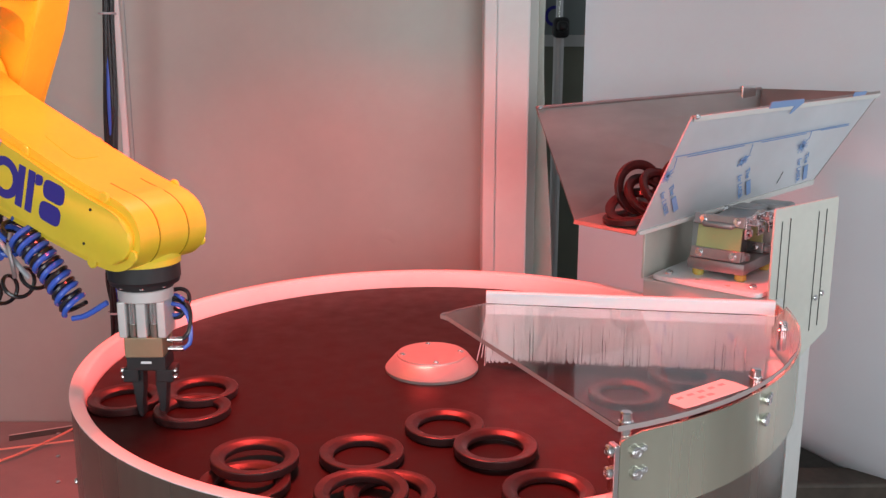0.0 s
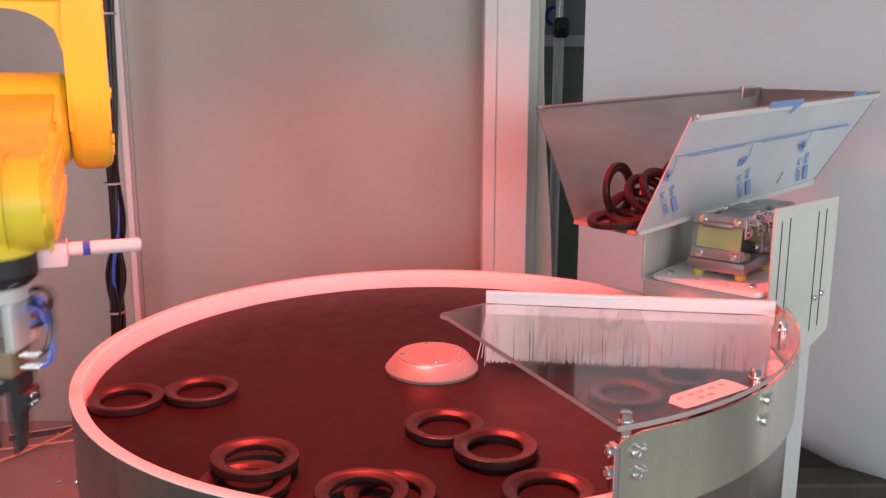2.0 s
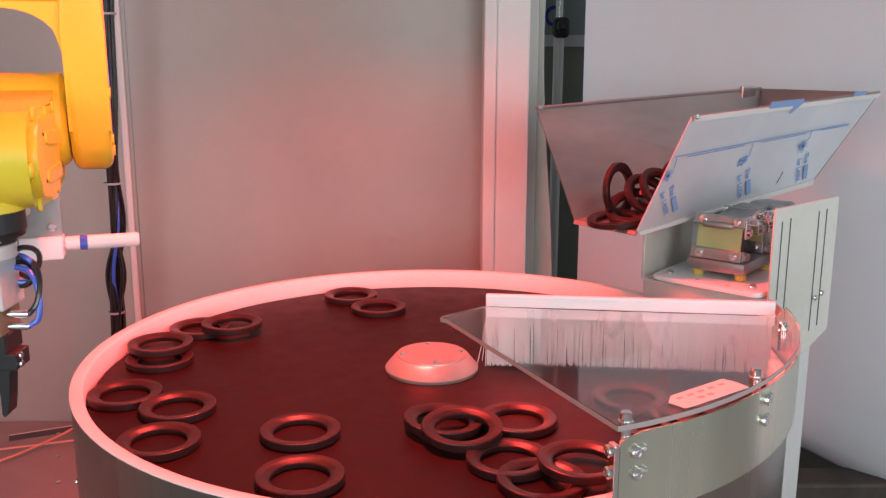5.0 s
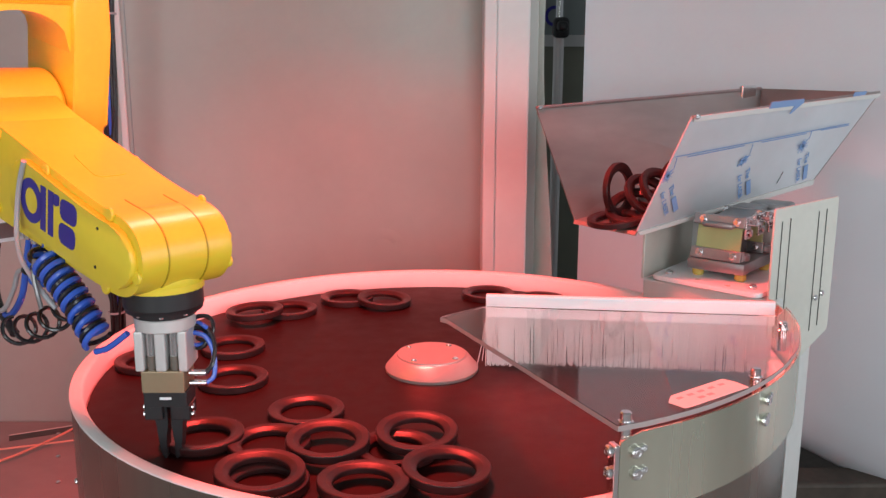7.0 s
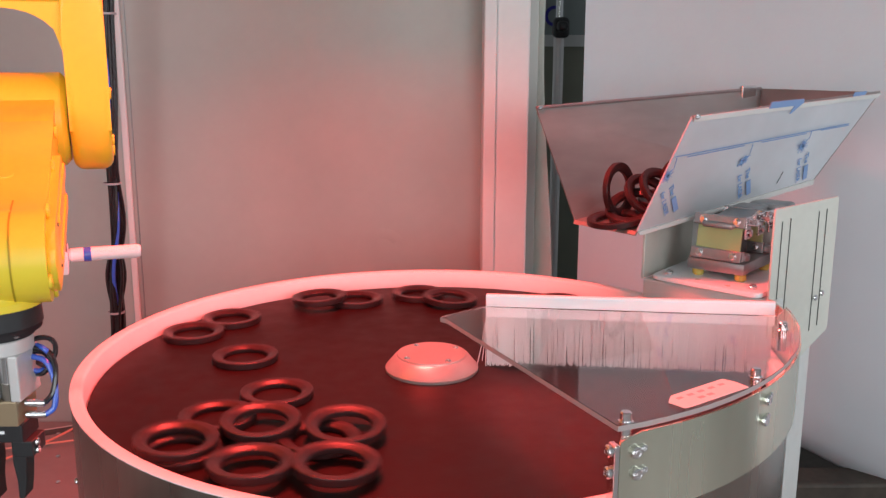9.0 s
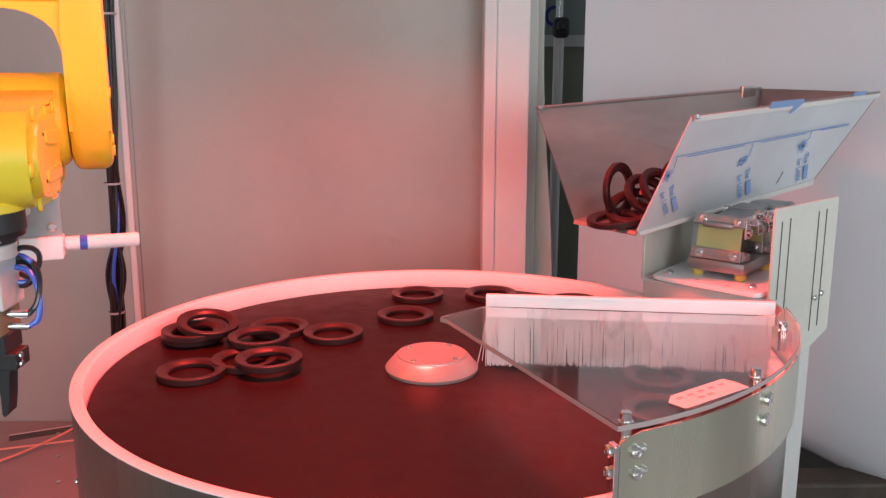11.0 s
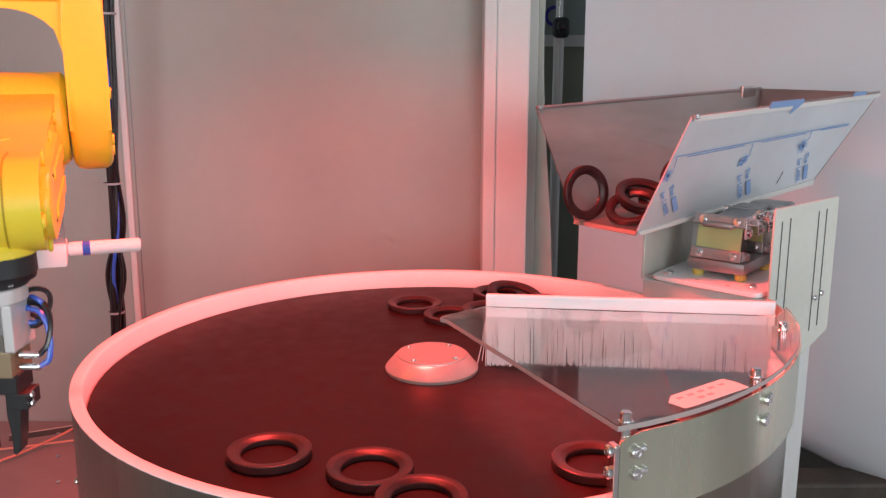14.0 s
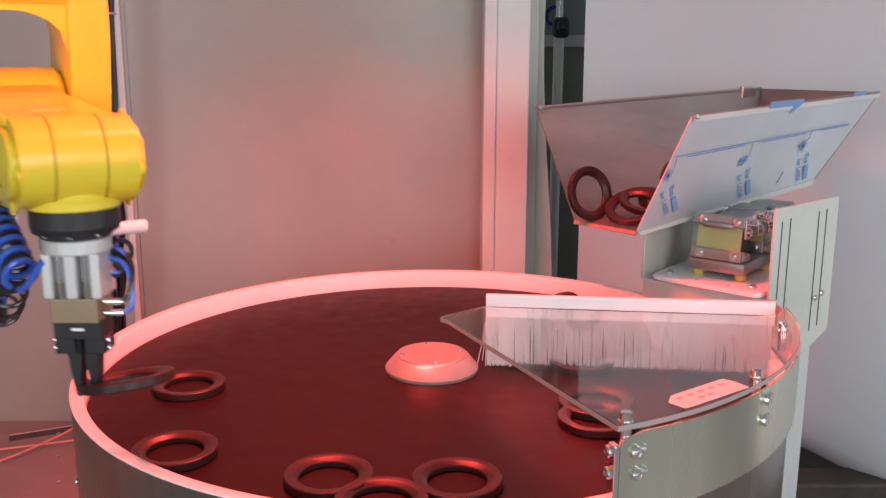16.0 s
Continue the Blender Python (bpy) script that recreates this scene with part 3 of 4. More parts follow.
    # Slots are thin dark strips laid on the plate, coloured as their shade.
    for x, z0, z1 in ((0.016, 0.02, 0.162), (0.034, 0.005, 0.165), (0.098, -0.005, 0.168), (0.116, 0.0, 0.170), (0.020, -0.09, -0.03)):
        part("slot", boxed(x - 0.0006, x + 0.0006, -0.0040, -0.0034, z0, z1, m=mm), DARK, side)
    for x, z in ((0.030, 0.015), (0.104, 0.043), (0.119, 0.048), (0.036, -0.018), (0.052, -0.052), (0.022, 0.04)):
        screw(side, mm @ Vector((x, -0.0035, z)), mm.to_3x3() @ Vector((0, -1, 0)), 1.2)


build_drive()


# ---- the robot, hung from the ceiling of the cell ----
BASE = Vector((-0.4629, -0.0528, 0.0))
SHOULDER_Z, SHOULDER_R, UPPER, FORE, DROP, REACH = 0.638, 0.03, 0.33, 0.335, 0.0345, 0.2060


def arm_pose(tip):
    """Yaw, elbow place, upper arm lean and forearm pitch for a tool that points down at tip."""
    j = Vector(tip) + Vector((0, 0, REACH))
    d = (j - BASE).to_2d()
    r, yaw = d.length, math.atan2(d.y, d.x)
    hyp = math.hypot(FORE, DROP)
    vx, vz = r - SHOULDER_R, j.z - SHOULDER_Z
    dist = min(math.hypot(vx, vz), UPPER + hyp - 1e-4)
    a = math.acos(max(-1, min(1, (UPPER ** 2 + dist ** 2 - hyp ** 2) / (2 * UPPER * dist))))
    e = math.atan2(vz, vx) - a
    ex, ez = SHOULDER_R + UPPER * math.cos(e), SHOULDER_Z + UPPER * math.sin(e)
    pitch = math.atan2(j.z - ez, r - ex) + math.atan2(DROP, FORE)
    out = Vector((math.cos(yaw), math.sin(yaw), 0))
    elbow = BASE + out * ex + Vector((0, 0, ez))
    turn = Matrix.Rotation(yaw, 4, "Z")
    fore = Matrix.Translation(elbow) @ turn @ Matrix.Rotation(-pitch, 4, "Y")
    upper = Matrix.Translation(elbow) @ turn @ Matrix.Rotation(-(e + math.pi / 2), 4, "Y")
    wrist = Matrix.Translation(j) @ turn
    shoulder = Matrix.Translation(BASE + Vector((0, 0, SHOULDER_Z))) @ turn
    return shoulder, upper, fore, wrist


def xz(m=None):
    """Turns an outline in x, y into one in x, z, extruded along y."""
    k = Matrix(((1, 0, 0, 0), (0, 0, -1, 0), (0, 1, 0, 0), (0, 0, 0, 1)))
    return k if m is None else m @ k


def build_robot():
    rob = empty("robot_arm", label="yellow six-axis robot arm hung over the table with a gripper", category="robot arm")
    shoulder = part("shoulder", cyl(0.085, -0.06, 0.16, 0.02, 40), YELLOW, rob, smooth=True)
    part("mount", cyl(0.075, 0.75, 1.6, 0.004, 32, m=Matrix.Translation((BASE.x, BASE.y, 0))), YELLOW, rob, "yellow mounting column", True)
    # upper arm: a fork of two legs hanging down to the elbow
    upper = part("upper_arm", prism(rounded([(-0.054, 0.128), (0.054, 0.128), (0.060, 0.40), (-0.060, 0.40)], 0.02), -0.092, 0.092, 0.012, 3, m=xz()), YELLOW, rob, "yellow forked upper arm", True)
    for s in (-1, 1):
        pts = []
        for k in range(13):
            a = radians(180 + 180 * k / 12)
            pts.append((0.054 * math.cos(a), 0.054 * math.sin(a) - 0.004))
        pts += [(0.056, 0.10), (0.056, 0.16), (-0.056, 0.16), (-0.056, 0.10)]
        y0, y1 = (0.059, 0.102) if s > 0 else (-0.102, -0.059)
        leg = part("leg", prism(pts, -y1, -y0, 0.012, 4, m=xz()), YELLOW, upper, smooth=True)
        for x, z in ((0.036, -0.018), (-0.02, -0.042), (0.043, 0.035)):
            part("plug", cyl(0.0065, 0, 0.003, 0.001, 14, m=frame_on((x, s * 0.101, z), (1, 0, 0), (0, s, 0))), YELLOW, leg, smooth=True)
    arch = [(-0.061, 0.16), (-0.061, 0.072)]
    for k in range(1, 14):
        y = -0.0605 + 0.121 * k / 14
        arch.append((y, 0.072 + 0.053 * math.sqrt(max(0, 1 - (y / 0.0606) ** 2)) ** 0.8))
    arch += [(0.061, 0.072), (0.061, 0.16)]
    part("arch", prism(arch[::-1], -0.047, 0.047, m=Matrix(((0, 0, 1, 0), (1, 0, 0, 0), (0, 1, 0, 0), (0, 0, 0, 1)))), YELLOW, upper, smooth=True)
    # forearm
    elbow = cyl(0.052, -0.0575, 0.0575, 0.006, 40, m=Matrix.Rotation(radians(90), 4, "X"))
    fore = part("forearm", elbow, YELLOW, rob, "yellow forearm with a rounded end", True)
    part("elbow_housing", prism(rounded([(-0.055, 0.030), (-0.005, 0.046), (0.045, 0.029), (0.110, 0.0170), (0.108, -0.0805), (-0.066, -0.066), (-0.078, -0.055)],
                                        [0.02, 0.02, 0.02, 0.004, 0.004, 0.012, 0.01]), -0.0455, 0.0455, 0.012, 4, m=xz()), YELLOW, fore, smooth=True)
    shell = rounded([(0.0925, 0.020), (0.30, -0.0005), (0.365, 0.002), (0.388, -0.0345), (0.365, -0.074), (0.30, -0.078), (0.0885, -0.082)],
                    [0.004, 0.05, 0.035, 0.03, 0.035, 0.05, 0.004], 8)
    part("shell", prism(shell, -0.046, 0.046, 0.007, 3, m=xz()), YELLOW, fore, smooth=True)
    for s in (-1, 1):
        cov = rounded([(0.155, 0.005), (0.30, -0.008), (0.360, -0.008), (0.380, -0.0345), (0.360, -0.066), (0.30, -0.070), (0.155, -0.070), (0.135, -0.033)],
                      [0.03, 0.05, 0.03, 0.03, 0.03, 0.05, 0.03, 0.03], 6)
        y0, y1 = (0.045, 0.053) if s > 0 else (-0.053, -0.045)
        part("side_cover", prism(cov, -y1, -y0, 0.003, 2, m=xz()), YELLOW, fore, smooth=True)
        for x, z in ((0.106, 0.010), (0.104, -0.070), (0.21, 0.002), (0.328, -0.002), (0.376, -0.045), (0.325, -0.074)):
            part("plug", cyl(0.0065, 0, 0.0035, 0.001, 14, m=frame_on((x, s * 0.0455, z), (1, 0, 0), (0, s, 0))), YELLOW, fore, smooth=True)
        for x, z in ((0.318, -0.018), (0.316, -0.056)):
            part("small_screw", cyl(0.0016, 0, 0.001, 0, 8, m=frame_on((x, s * 0.0528, z), (1, 0, 0), (0, s, 0))), BLACK, fore)
    # Grooves are raised lines; their dark yellow stands in for the shade inside.
    for y in (-0.020, 0.020):
        tip = [p for p in shell if p[0] > 0.30]
        tip = [(x + 0.0005 * (1 if x > 0.36 else 0), z + 0.0005 * (1 if z > -0.035 else -1)) for x, z in tip]
        part("groove", prism(tip, y - 0.0007, y + 0.0007, m=xz()), GROOVE_SHADE, fore, "raised line round the forearm end, coloured as groove shade")
    part("joint_seam", prism([(0.0908, 0.0190), (0.0922, 0.0190), (0.0886, -0.0812), (0.0872, -0.0812)], -0.0457, 0.0457, m=xz()), BLACK, fore, "dark joint line")
    # Vents are dark bars on the shell; their inner shade is only colour.
    part("vent", boxed(0.09, 0.118, -0.012, -0.009, 0.0195, 0.0212, m=pose(0, 0, 0.0, 0, 5.5, 0)), DARK, fore)
    part("vent", boxed(0.09, 0.118, -0.003, 0.000, 0.0195, 0.0212, m=pose(0, 0, 0.0, 0, 5.5, 0)), DARK, fore)
    part("top_recess", prism(rounded([(0.19, -0.012), (0.25, -0.018), (0.25, 0.018), (0.19, 0.012)], 0.01), 0.0085, 0.0105, 0.0005, 1, m=pose(0, 0, 0.020, 0, 5.8, 0)), YELLOW, fore, smooth=True)
    part("cap_knob", cyl(0.011, 0, 0.012, 0.005, 20, m=frame_on((0.048, -0.0545, -0.030), (1, 0, 0), (0, -1, 0))), BLACK, fore, "black plug cap", True)
    part("type_plate", boxed(-0.012, 0.030, -0.0515, -0.0505, -0.062, -0.054, m=pose(0, 0, 0)), ALU, fore, "small metal type plate")
    # mark on the near side cover: plain blue shapes
    face = Matrix(((1, 0, 0, 0.0), (0, 0, -1, -0.0531), (0, 1, 0, 0), (0, 0, 0, 1)))
    ring_a = lathe([(0.0130, 0), (0.0225, 0), (0.0225, 0.0006), (0.0130, 0.0006)], 40, True, m=face @ pose(0.192, -0.033, 0))
    part("mark", ring_a, LOGO, fore, "dark blue round mark")
    for x in (0.2115, 0.2265):
        part("mark", boxed(x, x + 0.0100, -0.0555, -0.0105, 0, 0.0006, m=face), LOGO, fore, "dark blue upright bar")
    part("mark", prism(rounded([(0.2375, -0.0105), (0.2480, -0.0105), (0.2480, -0.0205), (0.2375, -0.0235)], 0.004), 0, 0.0006, m=face), LOGO, fore, "dark blue small block")
    for x0, z0, z1 in ((0.2500, -0.0315, -0.0105), (0.2480, -0.0555, -0.0345)):
        part("mark", prism(rounded([(x0, z1), (x0 + 0.031, z1), (x0 + 0.031, z0), (x0, z0)], 0.009), 0, 0.0006, m=face), LOGO, fore, "dark blue rounded block")
    # valve block, silencer and hoses under the elbow
    valve = part("valve_block", boxed(0.058, 0.090, -0.048, -0.012, -0.118, -0.088, 0.003), WHITE, fore, "white pneumatic valve block", True)
    part("valve_face", boxed(0.0885, 0.0915, -0.043, -0.018, -0.112, -0.094, 0.001), CAST, valve)
    part("valve_stem", cyl(0.008, -0.090, -0.080, 0.001, 14, m=pose(0.074, -0.03, 0)), CHROME, valve)
    plate = part("bracket", boxed(0.100, 0.103, 0.004, 0.0475, -0.146, -0.074, 0.001), CAST, fore, "grey bracket plate")
    part("bracket_hole", cyl(0.0052, 0, 0.0006, 0, 18, m=frame_on((0.103, 0.014, -0.094), (0, 1, 0), (1, 0, 0))), PALE, plate)
    screw(plate, (0.103, 0.038, -0.112), (1, 0, 0), 1.3)
    screw(plate, (0.103, 0.034, -0.079), (1, 0, 0), 1.5)
    part("silencer_block", boxed(0.074, 0.112, 0.006, 0.0475, -0.146, -0.122, 0.002), WHITE, fore, "white plastic block", True)
    for s, x, z in ((1, 0.17, -0.02), (1, 0.17, -0.052)):
        part("cover_rib", prism(rounded([(x - 0.03, z + 0.008), (x + 0.13, z + 0.004), (x + 0.13, z - 0.006), (x - 0.03, z - 0.006)], 0.005), -0.0545, -0.0525, 0.0006, 1, m=xz()), YELLOW, fore, smooth=True)
    part("silencer", cyl(0.0075, 0.0, 0.075, 0.002, 18, m=frame_on((0.088, 0.048, -0.132), (0, 0, 1), (0, 1, 0))), WHITE, fore, "white silencer tube", True)
    part("silencer_ring", cyl(0.0079, 0.015, 0.023, 0.0005, 18, m=frame_on((0.088, 0.048, -0.132), (0, 0, 1), (0, 1, 0))), BLUEH, fore)
    for x in (0.1385, 0.1535, 0.182):
        part("fitting", cyl(0.0058, -0.096, -0.078, 0.001, 12, m=pose(x, -0.03, 0)), CHROME, fore)

    def coil(name, mat, a, b, turns, radius, r, phase, sag, flare=0.0):
        pts = []
        n = int(turns * 18)
        a, b = Vector(a), Vector(b)
        d = (b - a).normalized()
        u = d.orthogonal().normalized()
        v = d.cross(u)
        for i in range(n + 1):
            t = i / n
            ph = 2 * math.pi * turns * t + phase
            rr = radius * (1 + flare * t)
            pts.append(a.lerp(b, t) + Vector((0, 0, -sag * math.sin(math.pi * t))) + (u * math.cos(ph) + v * math.sin(ph)) * rr)
        return part(name, sweep(pts, r, 7), mat, fore, smooth=True)

    for mat, ph, r in ((BLUEH, 0.0, 0.0030), (BLACKH, 2.6, 0.0026)):
        coil("coiled_hose", mat, (0.228, -0.056, -0.083), (0.308, -0.044, -0.136), 7.5, 0.0135, r, ph, -0.006, -0.05)
    coil("coiled_hose", BLUEH, (0.214, -0.050, -0.083), (0.199, -0.046, -0.120), 3.3, 0.0150, 0.0030, 1.0, 0.0, -0.35)
    coil("coiled_hose", BLACKH, (0.216, -0.050, -0.080), (0.203, -0.046, -0.112), 3.0, 0.0150, 0.0026, 3.2, 0.0, -0.3)
    coil("coiled_hose", BLACKH, (0.132, -0.044, -0.203), (0.240, -0.036, -0.130), 4.6, 0.0150, 0.0023, 0.5, 0.008, -0.1)
    hoses = (("hose", BLUEH, 0.0036, [(0.1385, -0.030, -0.092), (0.1395, -0.034, -0.126), (0.134, -0.036, -0.163), (0.1134, -0.038, -0.193), (0.091, -0.038, -0.201), (0.070, -0.034, -0.192), (0.057, -0.032, -0.166), (0.056, -0.030, -0.116)]),
             ("hose", BLACKH, 0.0034, [(0.066, -0.030, -0.112), (0.062, -0.032, -0.160), (0.076, -0.036, -0.188), (0.100, -0.038, -0.203)]),
             ("hose", BLUEH, 0.0034, [(0.1532, -0.030, -0.092), (0.1575, -0.034, -0.116), (0.167, -0.038, -0.131), (0.182, -0.042, -0.134), (0.193, -0.048, -0.127)]),
             ("hose", BLACKH, 0.0032, [(0.1580, -0.026, -0.092), (0.1630, -0.030, -0.116), (0.172, -0.034, -0.128), (0.185, -0.038, -0.118), (0.196, -0.044, -0.112)]),
             ("cable", BLACKH, 0.0022, [(0.058, -0.032, -0.096), (0.040, -0.035, -0.100), (0.026, -0.035, -0.125), (0.036, -0.035, -0.165), (0.070, -0.035, -0.190), (0.110, -0.038, -0.205)]),
             ("cable", GREYH, 0.0027, [(0.062, -0.045, -0.118), (0.0671, -0.050, -0.159), (0.0888, -0.052, -0.1796), (0.1153, -0.054, -0.1835), (0.1406, -0.056, -0.1688), (0.1647, -0.058, -0.1368), (0.1777, -0.060, -0.1143), (0.2043, -0.064, -0.0985)]),
             ("cable", GREYH, 0.0027, [(0.180, -0.055, 0.004), (0.173, -0.056, -0.020), (0.1725, -0.058, -0.0436), (0.1798, -0.062, -0.0707), (0.1967, -0.066, -0.0881), (0.2138, -0.066, -0.0979), (0.2351, -0.062, -0.1125), (0.2498, -0.056, -0.1245)]),
             ("cable", CAST, 0.0024, [(0.240, -0.066, -0.126), (0.236, -0.068, -0.112), (0.228, -0.068, -0.096), (0.226, -0.066, -0.080)]),
             ("hose", BLUEH, 0.0030, [(0.308, -0.046, -0.148), (0.320, -0.040, -0.140), (0.336, -0.030, -0.120)]))
    for name, mat, r, pts in hoses:
        part(name, sweep(spline(pts, 8), r, 8), mat, fore, smooth=True)
    part("hose_knot", sweep(spline([(0.083, -0.038, -0.199), (0.105, -0.039, -0.205), (0.130, -0.042, -0.208)], 6), 0.0052, 10), BLACK, fore, "hoses bound with black tape", True)
    part("hose_tie", sweep(spline([(0.204, -0.060, -0.092), (0.206, -0.068, -0.099), (0.206, -0.060, -0.105)], 6), 0.0022, 8), BLACK, fore, smooth=True)

    # wrist: yellow joint and black adapter
    wr = part("wrist", lathe([(1e-4, -0.010), (0.034, -0.012), (0.0355, -0.032), (0.038, -0.035), (0.038, -0.0412), (1e-4, -0.0412)], 40), YELLOW, rob, "yellow wrist joint", True)
    drum = cyl(0.036, -0.030, 0.030, 0.010, 36, m=Matrix.Rotation(radians(90), 4, "X"))
    part("joint_drum", drum, YELLOW, wr, smooth=True)
    # gripper keeps its own heading
    gr = part("gripper", lathe([(1e-4, 0.1645), (0.0365, 0.1645), (0.037, 0.149), (0.0362, 0.148), (0.0355, 0.144), (0.030, 0.143), (0.0295, 0.139), (1e-4, 0.139)], 40), BLACK, rob, "black adapter flange", True)
    for k in range(8):
        a = radians(45 * k + 10)
        screw(gr, (0.029 * math.cos(a), 0.029 * math.sin(a), 0.1435), (0, 0, -1), 0.8)
    part("cylinder_collar", cyl(0.0282, 0.126, 0.1385, 0.001, 36), ALU, gr, "machined aluminium collar", True)
    body = boxed(-0.025, -0.0165, -0.020, 0.020, 0.087, 0.126, 0.0015)
    for x0, x1 in ((-0.006, 0.004), (0.0155, 0.024)):
        box(body, x0, x1, -0.020, 0.020, 0.087, 0.126, 0.0015)
    box(body, -0.0245, 0.0235, -0.006, 0.020, 0.087, 0.126)
    part("cylinder_body", body, ALU, gr, "extruded aluminium cylinder body")
    for x in (-0.0115, 0.0105):
        part("guide_rod", cyl(0.0042, 0.087, 0.126, 0, 14, m=pose(x, -0.012, 0)), CHROME, gr, smooth=True)
        part("rod_foot", cyl(0.0048, 0.087, 0.101, 0, 14, m=pose(x, -0.012, 0)), STEEL, gr, smooth=True)
    part("jaw_housing", boxed(-0.0205, 0.0195, -0.019, 0.019, 0.0655, 0.087, 0.001), BRONZE, gr, "bronze anodised gripper block")
    part("jaw_guide", boxed(-0.0205, 0.0205, -0.016, 0.016, 0.050, 0.0654, 0.001), BLACK, gr)
    part("print", boxed(-0.005, 0.006, -0.0166, -0.0160, 0.058, 0.0605), WHITE, gr)
    for z in (0.082, 0.072):
        part("hose_fitting", cyl(0.0032, 0, 0.017, 0.0008, 12, m=frame_on((0.0215, -0.008, z), (0, 0, 1), (1, 0, 0))), CHROME, gr, "chrome hose fitting", True)
    part("hose", sweep(spline([(0.038, -0.008, 0.072), (0.045, -0.006, 0.079), (0.044, 0.0, 0.099), (0.036, 0.006, 0.113), (0.024, 0.008, 0.117)], 8), 0.0024, 8), BLUEH, gr, smooth=True)
    part("hose", sweep(spline([(0.038, -0.008, 0.082), (0.044, -0.004, 0.091), (0.044, 0.004, 0.109), (0.036, 0.010, 0.121), (0.022, 0.012, 0.124)], 8), 0.0024, 8), BLACKH, gr, smooth=True)
    for mat, cx, cz, rr, lift in ((BLACKH, 0.030, 0.120, 0.012, 0.004), (BLUEH, 0.028, 0.114, 0.011, -0.003), (BLACKH, 0.026, 0.110, 0.010, 0.002)):
        loop = [(cx + rr * math.cos(a), 0.012 + lift * math.sin(2 * a), cz + rr * math.sin(a)) for a in [2 * math.pi * k / 24 for k in range(25)]]
        part("hose_loop", sweep(loop, 0.0022, 8), mat, gr, smooth=True)
    fingers = []
    for s in (-1, 1):
        out = [(0.001, 0.048), (0.0145, 0.048), (0.0145, 0.036), (0.0115, 0.032), (0.0105, 0.012), (0.0085, -0.003), (0.0050, -0.006), (0.0030, -0.004), (0.0035, 0.012), (0.001, 0.030)]
        pts = [(s * x, z) for x, z in out]
        f = part("finger", prism(pts, -0.008, 0.008, 0.0008, 1, m=xz()), BLACK, gr, "black steel gripper finger")
        part("jaw", boxed(min(s * 0.004, s * 0.021), max(s * 0.004, s * 0.021), -0.013, 0.013, 0.036, 0.0498, 0.001), BLACK, f)
        for z in (0.040, 0.047):
            screw(f, (s * 0.021, -0.006, z), (s, 0, 0), 0.9)
        fingers.append((s, f))
    return shoulder, upper, fore, wr, gr, fingers


SHOULDER, UPPER_ARM, FOREARM, WRIST, GRIPPER, FINGERS = build_robot()


def build_cables():
    c = empty("cable_bundle", label="bundle of black and blue cables tied along the wall", category="cables")
    rng = random.Random(2)
    for k in range(12):
        x = -0.6065 + rng.uniform(-0.008, 0.008)
        pts = []
        for z in (1.3, 0.9, 0.55, 0.3, 0.16, 0.05, -0.05, -0.15, -0.30, -0.43):
            spread = 1.5 if z in (0.05, -0.05) else 0.5
            pts.append((x - 0.045 * (0.45 - z) + rng.uniform(-0.009, 0.009) * spread, 0.70 + rng.uniform(-0.012, 0.012), z))
        part("cable", sweep(spline(pts, 6), 0.0036 if k == 5 else rng.uniform(0.0035, 0.0055), 7), BLUEH if k == 5 else BLACKH, c, smooth=True)
    for z in (0.45, 0.13, -0.13):
        part("tie", lathe([(0.015, -0.002), (0.0165, -0.002), (0.0165, 0.002), (0.015, 0.002)], 20, True, m=pose(-0.6065 - 0.045 * (0.45 - z), 0.70, z)), GREYH, c)
    o = empty("loose_cable", label="orange cable lying across the base plate", category="cable")
    part("cable", sweep(spline([(-1.0, 0.60, -0.424), (-0.88, 0.62, -0.42), (-0.80, 0.72, -0.415), (-0.74, 0.80, -0.40)], 8), 0.0026, 8), ORANGE, o, smooth=True)
    part("cable", sweep(spline([(-0.98, 0.66, -0.422), (-0.85, 0.70, -0.42), (-0.70, 0.74, -0.42), (-0.6, 0.7, -0.42)], 8), 0.0022, 8), ORANGE, o, smooth=True)


build_cables()


# ---- the rubber rings ----
def ring_mesh():
    bm = lathe([(0.0274, 0.0010), (0.0282, 0.0), (0.0403, 0.0), (0.0411, 0.0010), (0.0412, 0.0076), (0.0408, 0.0084), (0.0400, 0.0088), (0.0336, 0.0086), (0.0328, 0.0083), (0.0282, 0.0058), (0.0274, 0.0048)], 60, True)
    for f in bm.faces:
        f.smooth = True
    me = bpy.data.meshes.new("rubber_ring")
    bm.to_mesh(me)
    bm.free()
    me.materials.append(RUBBER)
    me.set_sharp_from_angle(angle=radians(20))
    return me


RING = ring_mesh()
STEPS = [(t, t + 0.54) for t in (2.70, 3.805, 5.0, 8.77, 10.2, 11.645, 13.35, 14.395)]


def ease(t, a, b):
    """From 0 to 1 at a steady speed, with a short start and stop."""
    u = max(0.0, min(1.0, (t - a) / (b - a)))
    k = 0.185
    top = 1 / (1 - k)
    if u < k:
        return top * u * u / (2 * k)
    if u > 1 - k:
        return 1 - top * (1 - u) ** 2 / (2 * k)
    return top * (u - k / 2)


